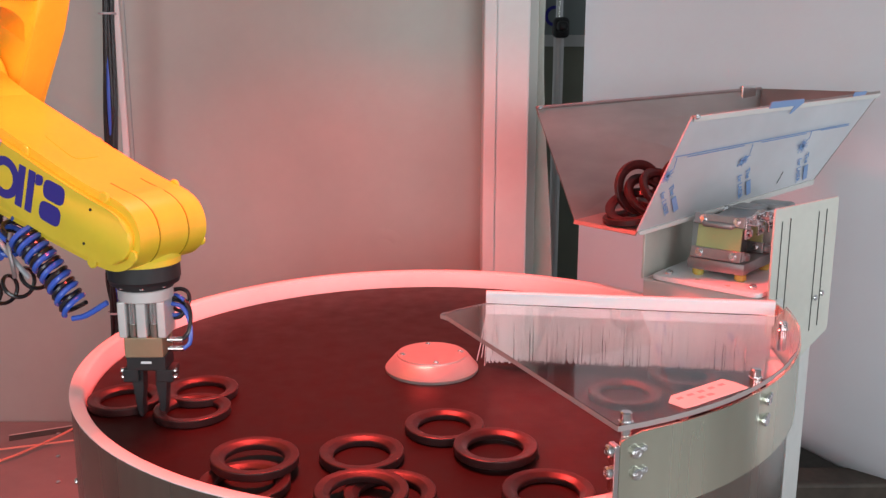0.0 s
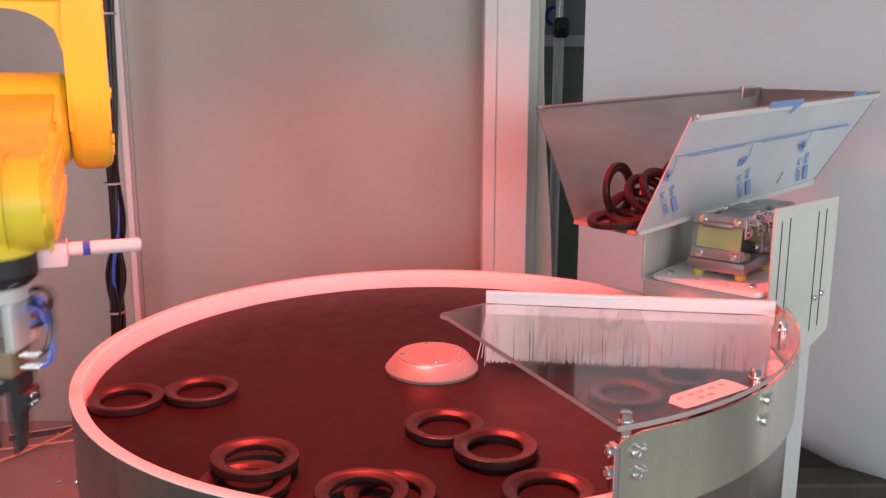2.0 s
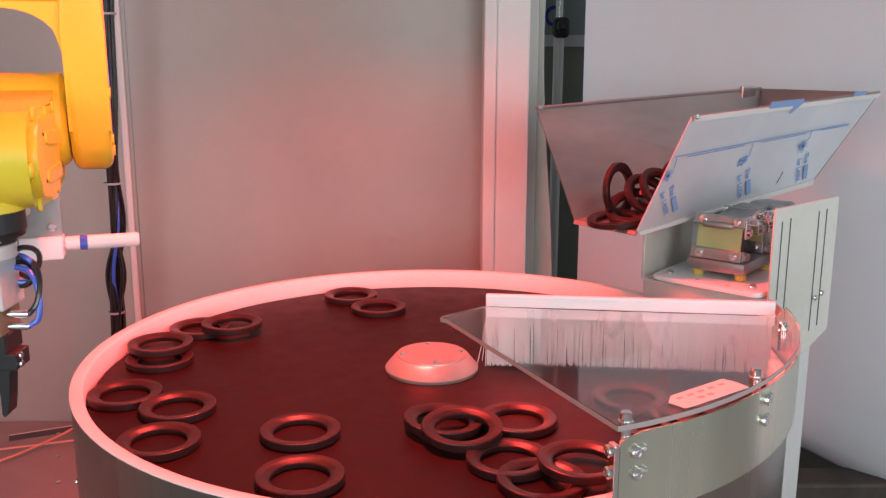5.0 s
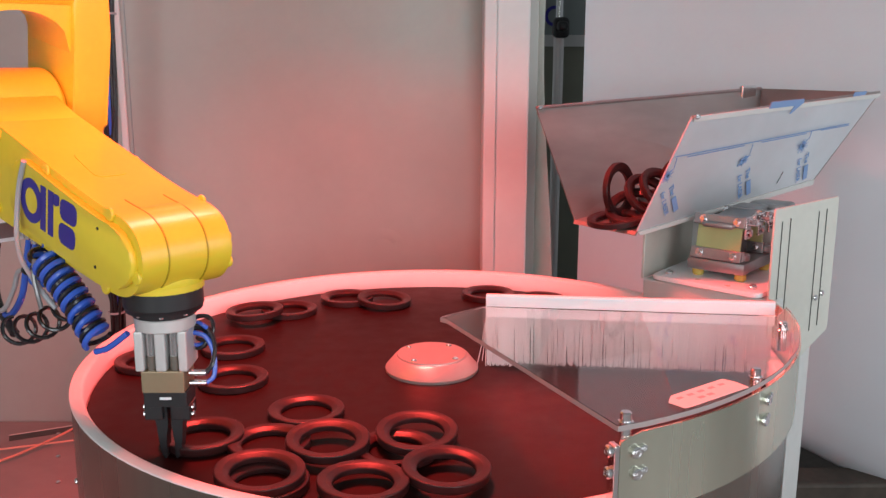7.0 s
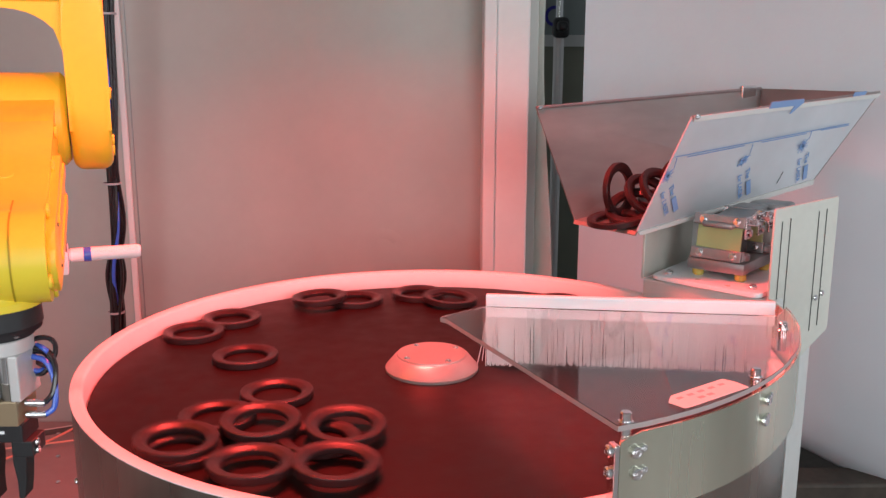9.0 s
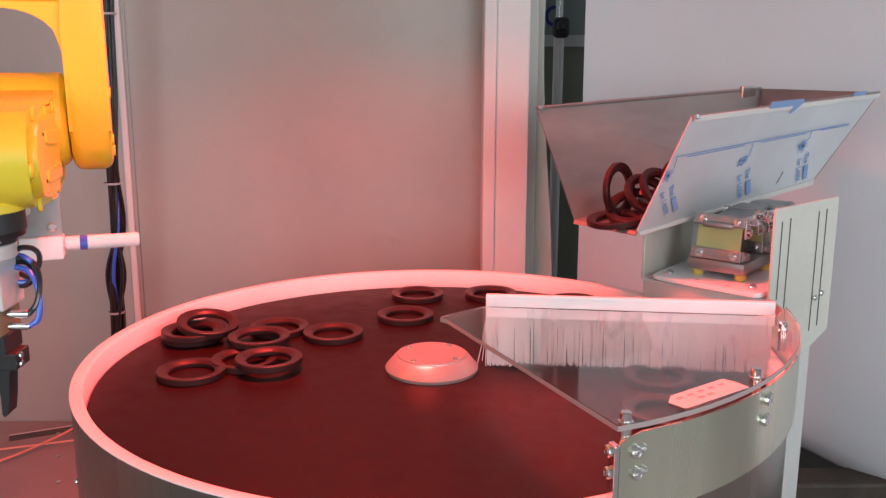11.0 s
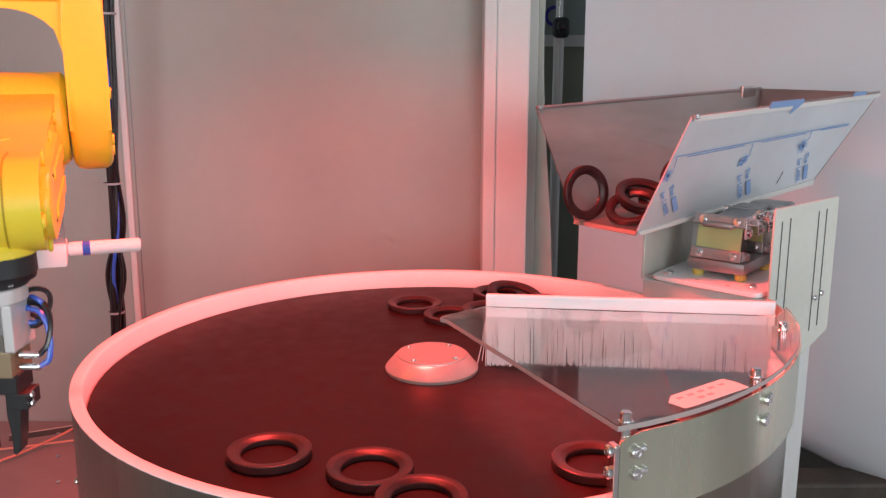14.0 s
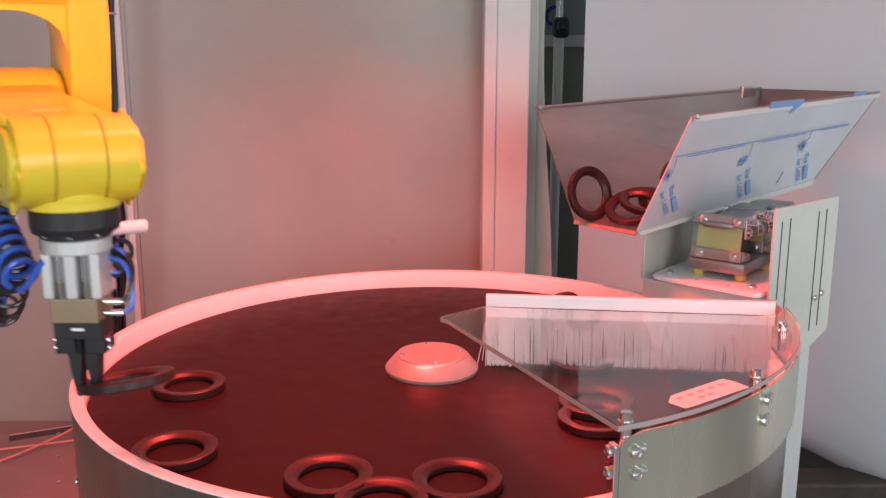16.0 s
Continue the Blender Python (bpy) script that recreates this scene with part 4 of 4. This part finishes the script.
# tool tip over time: seconds, x, y, z
HOME, DROPOFF, BETWEEN = (-0.359, -0.367, 0.100), (-0.358, -0.355, 0.020), (-0.356, -0.361, 0.064)
P0, P1, P2, P3, P4, P5, P6 = (-0.301, -0.143), (-0.101, -0.257), (-0.016, -0.217), (-0.252, -0.245), (-0.289, 0.059), (-0.154, 0.128), (-0.271, -0.165)
LOW = 0.006
TOOL = [(0.0, *P0, LOW), (0.2, *P0, LOW), (0.3, -0.300, -0.143, 0.075), (0.4, -0.332, -0.352, 0.095), (0.5, *DROPOFF), (0.8, *DROPOFF), (0.9, -0.335, -0.352, 0.075),
        (1.0, -0.157, -0.256, 0.078), (1.1, -0.101, -0.262, 0.028), (1.2, *P1, LOW), (1.3, *P1, LOW), (1.4, -0.103, -0.245, 0.082), (1.5, -0.270, -0.330, 0.085), (1.6, -0.340, -0.356, 0.05),
        (1.7, *DROPOFF), (1.9, *DROPOFF), (2.0, *BETWEEN), (2.1, -0.268, -0.333, 0.085), (2.2, -0.041, -0.215, 0.088), (2.3, -0.018, -0.217, 0.02), (2.4, *P2, LOW), (2.5, *P2, LOW), (2.6, -0.041, -0.220, 0.090),
        (2.7, -0.260, -0.345, 0.085), (2.8, -0.340, -0.356, 0.05), (2.9, *DROPOFF), (3.1, *DROPOFF), (3.2, *BETWEEN), (3.3, *HOME), (6.6, *HOME), (6.7, -0.270, -0.324, 0.105),
        (6.8, -0.250, -0.250, 0.065), (6.9, -0.252, -0.245, 0.012), (7.0, *P3, LOW), (7.1, -0.248, -0.247, 0.080), (7.2, -0.324, -0.345, 0.095), (7.3, *DROPOFF), (7.6, *DROPOFF), (7.7, *BETWEEN),
        (7.8, -0.247, -0.307, 0.098), (7.9, -0.262, 0.010, 0.082), (8.0, -0.287, 0.060, 0.080), (8.1, -0.289, 0.059, 0.02), (8.2, *P4, LOW), (8.3, *P4, LOW), (8.4, -0.287, 0.060, 0.080), (8.5, -0.232, -0.060, 0.085),
        (8.6, -0.307, -0.310, 0.092), (8.7, -0.345, -0.355, 0.06), (8.8, *DROPOFF), (9.0, *DROPOFF), (9.1, *BETWEEN), (9.2, *HOME), (12.6, *HOME), (12.7, -0.265, -0.325, 0.098), (12.8, -0.144, -0.004, 0.070),
        (12.9, -0.153, 0.128, 0.068), (13.0, *P5, 0.012), (13.2, *P5, 0.012), (13.3, -0.153, 0.128, 0.068), (13.4, -0.144, -0.002, 0.072), (13.5, -0.284, -0.320, 0.094), (13.6, -0.345, -0.355, 0.06),
        (13.7, *DROPOFF), (13.9, *DROPOFF), (14.0, *BETWEEN), (14.1, *HOME), (15.4, *HOME), (15.5, -0.267, -0.276, 0.094), (15.6, -0.268, -0.180, 0.060), (15.7, *P6, LOW), (15.8, *P6, LOW),
        (15.9, -0.271, -0.165, 0.071), (16.0, -0.305, -0.305, 0.093)]
GRIPS = [(0.05, 0.72), (1.25, 1.85), (2.45, 3.05), (6.98, 7.55), (8.205, 8.95), (13.04, 13.8), (15.75, 16.1)]


def tool_at(t):
    for (t0, *p), (t1, *q) in zip(TOOL, TOOL[1:]):
        if t <= t1:
            u = 0 if t1 == t0 else max(0.0, (t - t0) / (t1 - t0))
            return Vector(p).lerp(Vector(q), u)
    return Vector(TOOL[-1][1:])


RINGS = []


def rubber_ring(places, label="flat black rubber sealing ring lying on the turntable", picked=None, extra=()):
    """places: {rest: (x, y, z, tilt x, tilt y)}; rests are counted by the table's steps. picked: index into GRIPS. extra: rows of seconds and pose."""
    ob = new("rubber_ring", RING)
    tagged(ob, label, "rubber ring", group="rubber rings")
    RINGS.append((ob, places, picked, extra))
    return ob


def fill(places):
    """Places at all rests: known ones, and the others by turning with the table, 45 degrees a step."""
    out = []
    for k in range(len(STEPS) + 1):
        if k in places:
            p = list(places[k]) + [0.0] * (5 - len(places[k]))
        else:
            near = min(places, key=lambda q: (abs(q - k), q))
            p = list(places[near]) + [0.0] * (5 - len(places[near]))
            a = radians(-45 * (k - near))
            p[0], p[1] = p[0] * math.cos(a) - p[1] * math.sin(a), p[0] * math.sin(a) + p[1] * math.cos(a)
        out.append(p)
    return out


def key_rings():
    for ob, places, picked, extra in RINGS:
        rest = fill(places)
        rows = {0.0: pose(rest[0][0], rest[0][1], rest[0][2], rest[0][3], rest[0][4])}
        for k, (t0, t1) in enumerate(STEPS):
            a, b = rest[k], rest[k + 1]
            r0, r1 = math.hypot(a[0], a[1]), math.hypot(b[0], b[1])
            g0, g1 = math.atan2(a[1], a[0]), math.atan2(b[1], b[0])
            while g1 > g0 + 0.15:
                g1 -= 2 * math.pi
            while g1 < g0 - 2.6:
                g1 += 2 * math.pi
            for j in range(10):
                t = t0 + (t1 - t0) * j / 9
                s = ease(t, t0, t1)
                r, g = r0 + (r1 - r0) * s, g0 + (g1 - g0) * s
                lay = [a[i] + (b[i] - a[i]) * s for i in (2, 3, 4)]
                rows[round(t, 3)] = pose(r * math.cos(g), r * math.sin(g), *lay, math.degrees(g - g0))
            rows[round(t1 + 0.02, 3)] = rows[round(t1, 3)]
        rows[16.0] = pose(*rest[-1][:3], rest[-1][3], rest[-1][4])
        if extra:
            lo, hi = extra[0][0], extra[-1][0]
            rows = {t: m for t, m in rows.items() if not lo <= t <= hi}
            rows.update(dict(extra))
        if picked is not None:
            t0, t1 = GRIPS[picked]
            at = max(k for k in rows if k <= t0)
            start = rows[at].copy()
            rows = {k: v for k, v in rows.items() if k <= t0}
            rows[t0] = start
            tip0 = tool_at(t0)
            times = sorted({round(t0 + 0.05 * j, 3) for j in range(1, int((t1 - t0) / 0.05) + 1)} | {t for t, *_ in TOOL if t0 < t < t1})
            for t in times:
                d = tool_at(t) - tip0
                up = min(1.0, d.length / 0.06)
                rows[t] = Matrix.Translation(start.translation + d) @ pose(0, 0, 0.006 * up, -10 * up, -8 * up)
            if t1 < 16:
                last = rows[times[-1]]
                rows[t1 + 0.12] = Matrix.Translation((0.02, 0.0, -0.18)) @ last
                rows[t1 + 0.25] = pose(last.translation.x + 0.03, last.translation.y, -0.4297 + 0.0102 * picked)
                rows[16.0] = rows[t1 + 0.25]
            else:
                rows[16.0] = rows[times[-1]]
        out = sorted(rows.items())
        walk(ob, [(t, m) for t, m in out if t <= 16.0])


T1 = 0.0091
# at rest from the start
TIPPING = [(13.38, pose(0.154, -0.227, 0)), (13.45, pose(0.142, -0.225, 0.030, 70, 0, 10)), (13.5, pose(0.115, -0.232, 0.036, 62, 0, 5)), (13.6, pose(0.058, -0.245, 0.030, 50, -20, -30)),
           (13.7, pose(0.012, -0.266, 0.003, 4, 0, 0)), (13.8, pose(-0.035, -0.277, 0)), (13.95, pose(-0.058, -0.285, 0))]
HOPPING = [(14.40, pose(0.240, -0.196, 0)), (14.6, pose(0.160, -0.262, 0.006, 6, 4, 0)), (14.7, pose(0.128, -0.250, 0.026, 38, 10, 10)), (14.8, pose(0.071, -0.290, 0.005, 8, 0, 0)), (14.9, pose(0.030, -0.307, 0.0)), (15.0, pose(0.023, -0.309, 0))]
rubber_ring({0: (-0.342, -0.109, 0.0), 1: (-0.322, 0.141, 0), 3: (0.090, 0.338, 0), 6: (0.154, -0.227, 0), 7: (-0.058, -0.285, 0), 8: (-0.239, -0.158, 0)}, extra=TIPPING, picked=6)
rubber_ring({0: (-0.264, -0.084, 0.0), 1: (-0.240, 0.126, 0), 3: (0.170, 0.299, 0), 6: (0.066, -0.284, 0), 7: (-0.158, -0.249, 0), 8: (-0.283, -0.065, 0)})
rubber_ring({0: (-0.260, -0.141, 0.0)}, picked=0)
rubber_ring({0: (-0.166, -0.281, T1, 0, 2), 1: (-0.301, -0.092, T1), 3: (-0.074, 0.292, 0.004, 0, 4), 6: (0.27, -0.095, 0), 7: (-0.009, -0.344, 0), 8: (-0.251, -0.244, 0)})
rubber_ring({0: (-0.169, -0.314, 0.0), 1: (-0.340, -0.119, 0), 3: (-0.133, 0.314, 0), 7: (0.155, -0.272, 0), 8: (-0.095, -0.300, 0)})
rubber_ring({0: (-0.068, -0.253, 0.0)}, picked=1)
rubber_ring({0: (0.013, -0.187, 0.0)}, picked=2)
rubber_ring({0: (-0.061, -0.350, T1), 1: (-0.289, -0.207, T1), 3: (-0.258, 0.211, T1, 0, -3), 7: (0.29, 0.034, 0), 8: (0.175, -0.169, 0)})
rubber_ring({0: (-0.037, -0.335, 0.0), 1: (-0.260, -0.225, 0), 3: (-0.214, 0.249, 0), 7: (0.240, -0.196, 0), 8: (0.023, -0.309, 0)}, extra=HOPPING)
rubber_ring({0: (0.103, -0.334, 0.0), 1: (-0.179, -0.313, 0), 3: (-0.342, 0.095, 0), 5: (0.094, 0.338, 0), 8: (-0.044, -0.349, 0)})
rubber_ring({0: (0.218, -0.105, 0.0), 1: (-0.102, -0.291, 0), 3: (-0.261, 0.074, 0)}, picked=4)
rubber_ring({0: (0.300, -0.176, 0.0), 1: (-0.036, -0.350, 0), 3: (-0.355, 0.019, 0), 5: (-0.023, 0.334, 0)})
# knocked over by the gripper, rolls and settles
rubber_ring({0: (0.062, -0.246, 0.003), 1: (0.046, -0.214, 0), 2: (-0.135, -0.199, 0), 3: (-0.236, -0.045, 0), 5: (-0.039, 0.218, 0)}, label="flat black rubber sealing ring that tips and rolls",
            extra=[(2.50, pose(0.062, -0.246, 0.003)), (2.60, pose(0.085, -0.255, 0.030, 70, 20, 30)), (2.70, pose(0.085, -0.235, 0.042, 90, 0, 60)), (2.80, pose(0.110, -0.21, 0.042, 84, 0, 50)), (2.95, pose(0.120, -0.175, 0.035, 50, -30, 30)), (3.02, pose(0.100, -0.175, 0.030, 34, -34, 10)), (3.10, pose(0.075, -0.180, 0.023, 20, -32, 0)),
                   (3.20, pose(0.055, -0.190, 0.020, 36, 8, 0)), (3.30, pose(0.048, -0.196, 0.017, 10, -28, 0)), (3.40, pose(0.047, -0.196, 0.010, 4, 12, 0)), (3.50, pose(0.047, -0.192, 0.019, -4, -27, 0)),
                   (3.60, pose(0.047, -0.203, 0.010, 16, 10, 0)), (3.70, pose(0.047, -0.209, 0.006, -8, -6, 0)), (3.79, pose(0.046, -0.214, 0.0))])
# coming round from under the cover
rubber_ring({0: (0.24, 0.044, 0), 1: (0.137, -0.121, 0.004, 0, 4), 3: (-0.136, -0.145, 0), 5: (-0.136, 0.132, 0), 6: (-0.004, 0.186, 0)})
rubber_ring({0: (0.30, -0.046, 0), 1: (0.128, -0.299, 0), 3: (-0.231, -0.214, 0.003, 0, 3)}, picked=3)
rubber_ring({0: (0.25, 0.154, 0), 1: (0.240, -0.136, 0), 3: (-0.162, -0.227, 0), 5: (-0.214, 0.158, 0), 6: (-0.039, 0.262, 0)})
rubber_ring({0: (0.30, 0.114, 0), 1: (0.171, -0.128, T1, 6, 0), 3: (-0.102, -0.241, T1, 3, 2), 5: (-0.229, 0.086, T1), 6: (-0.091, 0.213, T1)})
rubber_ring({0: (0.18, 0.184, 0), 1: (0.185, -0.056, 0), 3: (-0.035, -0.242, 0), 5: (-0.236, 0.022, 0), 6: (-0.136, 0.148, 0), 7: (0.029, 0.218, 0)})
rubber_ring({0: (0.33, 0.15, 0), 1: (0.310, -0.130, 0.040, 80, 0), 2: (0.10, -0.31, 0), 3: (-0.152, -0.312, 0), 5: (-0.327, 0.124, 0), 6: (-0.148, 0.297, 0)})
rubber_ring({0: (0.228, 0.205, T1), 1: (0.325, -0.060, 0.040, 70, 50), 2: (0.14, -0.29, T1), 3: (-0.156, -0.310, T1, 0, 3), 5: (-0.324, 0.114, T1), 6: (-0.144, 0.293, T1)})
rubber_ring({0: (0.240, 0.195, 2 * T1), 1: (0.300, 0.034, 0), 3: (-0.061, -0.331, T1, -2, 0), 5: (-0.305, 0.122, 2 * T1, 0, 10), 6: (-0.106, 0.283, 2 * T1, 0, 12)})
rubber_ring({0: (0.162, 0.208, 2 * T1), 1: (0.310, 0.074, 0), 3: (0.013, -0.304, T1, 0, 3), 5: (-0.292, -0.020, 0), 6: (-0.222, 0.186, 0), 7: (-0.026, 0.278, 0)})
rubber_ring({0: (0.150, 0.215, T1), 1: (0.24, 0.074, 0), 3: (-0.015, -0.222, T1, 4, 3), 5: (-0.201, -0.002, T1), 6: (-0.130, 0.139, T1)}, picked=5)

# rings in the hopper
def hopper_ring(rows, label="black rubber sealing ring heaped in the steel hopper"):
    ob = new("rubber_ring", RING)
    tagged(ob, label, "rubber ring", group="rubber rings")
    HOPPER.append((ob, rows))


HOPPER = []
SLOPE = 7.0
hopper_ring([(0.0, pose(0.31, 0.290, 0.184, 80, 10, 20)), (0.6, pose(0.278, 0.285, 0.181, 84, 24, 46)), (11.6, pose(0.278, 0.285, 0.181, 84, 24, 46)), (12.0, pose(0.270, 0.290, 0.182, 84, 14, 25)), (13.3, pose(0.262, 0.290, 0.180, 84, 14, 25)),
             (13.8, pose(0.232, 0.290, 0.176, 82, 16, 28)), (15.0, pose(0.228, 0.290, 0.176, 82, 16, 28)), (15.5, pose(0.236, 0.290, 0.174, 76, 16, 28)), (16.0, pose(0.236, 0.290, 0.174, 74, 16, 28))])
hopper_ring([(0.0, pose(0.295, 0.255, 0.140, 0, -SLOPE, 0)), (0.6, pose(0.272, 0.250, 0.138, 4, -SLOPE, 0)), (12.2, pose(0.270, 0.250, 0.138, 4, -SLOPE, 0)), (12.4, pose(0.258, 0.248, 0.133, 30, -10, 0)), (12.5, pose(0.255, 0.245, 0.128, 48, -12, 0)), (12.55, pose(0.25, 0.25, 0.10, 60, -14, 0)),
             (12.65, pose(0.245, 0.29, 0.02, 60, -14, 0)), (12.75, pose(0.235, 0.30, 0.0)), (13.35, pose(0.235, 0.30, 0.0)), (13.65, pose(0.334, 0.18, 0)), (13.95, pose(0.378 - 0.012, 0.046, 0)), (14.4, pose(0.366, 0.046, 0)),
             (14.7, pose(0.330, -0.10, 0)), (15.0, pose(0.29, -0.226, 0)), (16.0, pose(0.29, -0.226, 0))])
hopper_ring([(0.0, pose(0.324, 0.275, 0.170, 42, -10, 40)), (11.7, pose(0.324, 0.275, 0.170, 42, -10, 40)), (12.2, pose(0.318, 0.272, 0.172, 22, -10, 30)), (15.1, pose(0.312, 0.272, 0.172, 22, -10, 30)), (15.3, pose(0.285, 0.262, 0.156, 20, -8, 10)), (15.5, pose(0.262, 0.250, 0.136, 34, -10, 0)), (15.58, pose(0.252, 0.25, 0.115, 60, -14, 0)), (15.68, pose(0.238, 0.29, 0.03, 70, -14, 0)), (15.76, pose(0.230, 0.30, 0.0)), (16.0, pose(0.230, 0.30, 0.0))])
hopper_ring([(0.0, pose(0.345, 0.278, 0.178, 46, 4, 30)), (11.7, pose(0.345, 0.278, 0.178, 46, 4, 30)), (12.1, pose(0.322, 0.272, 0.162, 16, -SLOPE, 20)), (16.0, pose(0.322, 0.272, 0.162, 16, -SLOPE, 20))])
hopper_ring([(0.0, pose(0.300, 0.262, 0.156, 26, -14, -10)), (16.0, pose(0.300, 0.262, 0.156, 26, -14, -10))])
hopper_ring([(0.0, pose(0.355, 0.29, 0.162, 10, -SLOPE, 0)), (16.0, pose(0.355, 0.29, 0.162, 10, -SLOPE, 0))])
hopper_ring([(0.0, pose(0.385, 0.30, 0.190, 70, 0, 10)), (16.0, pose(0.385, 0.30, 0.190, 70, 0, 10))])


# ---- what moves ----
def motions():
    times = sorted({t for t, *_ in TOOL} | {round(a[0] + (b[0] - a[0]) / 2, 3) for a, b in zip(TOOL, TOOL[1:]) if b[0] - a[0] < 0.15})
    rows = {k: [] for k in ("s", "u", "f", "w", "g")}
    for t in times:
        tip = tool_at(t)
        s, u, f, w = arm_pose(tip)
        for k, m in zip("sufwg", (s, u, f, w, Matrix.Translation(tip))):
            rows[k].append((t, m))
    for k, ob in zip("sufwg", (SHOULDER, UPPER_ARM, FOREARM, WRIST, GRIPPER)):
        walk(ob, rows[k])
    for s, f in FINGERS:
        opened, shut = pose(s * 0.0055, 0, 0), pose(s * 0.0005, 0, 0)
        keys = [(0.0, opened)]
        for t0, t1 in GRIPS:
            if t0 > 0.06:
                keys.append((t0 - 0.06, opened))
            keys.append((t0, shut))
            if t1 < 16:
                keys += [(t1, shut), (t1 + 0.06, opened)]
        keys.append((16.0, keys[-1][1]))
        walk(f, keys)
    turn, keys = 4.0, [(0.0, pose(0, 0, 0, 0, 0, 4))]
    for t0, t1 in STEPS:
        for j in range(10):
            t = t0 + (t1 - t0) * j / 9
            keys.append((t, pose(0, 0, 0, 0, 0, turn - 45 * ease(t, t0, t1))))
        turn -= 45
    keys.append((16.0, pose(0, 0, 0, 0, 0, turn)))
    walk(TABLE, keys)
    key_rings()
    # cover and brush rock on their standoffs as rings push under them, and sink a little
    pivot, axis = Vector((0.158, -0.383, 0.09)), Vector((0.221, 0.248, 0))
    rock = [(0.0, -0.25), (2.6, -0.25), (2.75, -0.15), (2.9, -0.45), (3.1, 0.85), (3.3, 0.05), (3.6, -0.25), (3.9, -0.3), (4.2, -0.85), (6.3, -0.95), (16.0, -0.95)]
    for ob in (COVER, BRUSH):
        walk(ob, [(t, Matrix.Translation(pivot) @ Matrix.Rotation(radians(a), 4, axis) @ Matrix.Translation(-pivot)) for t, a in rock])
    for ob, hop in HOPPER:
        walk(ob, hop)


motions()
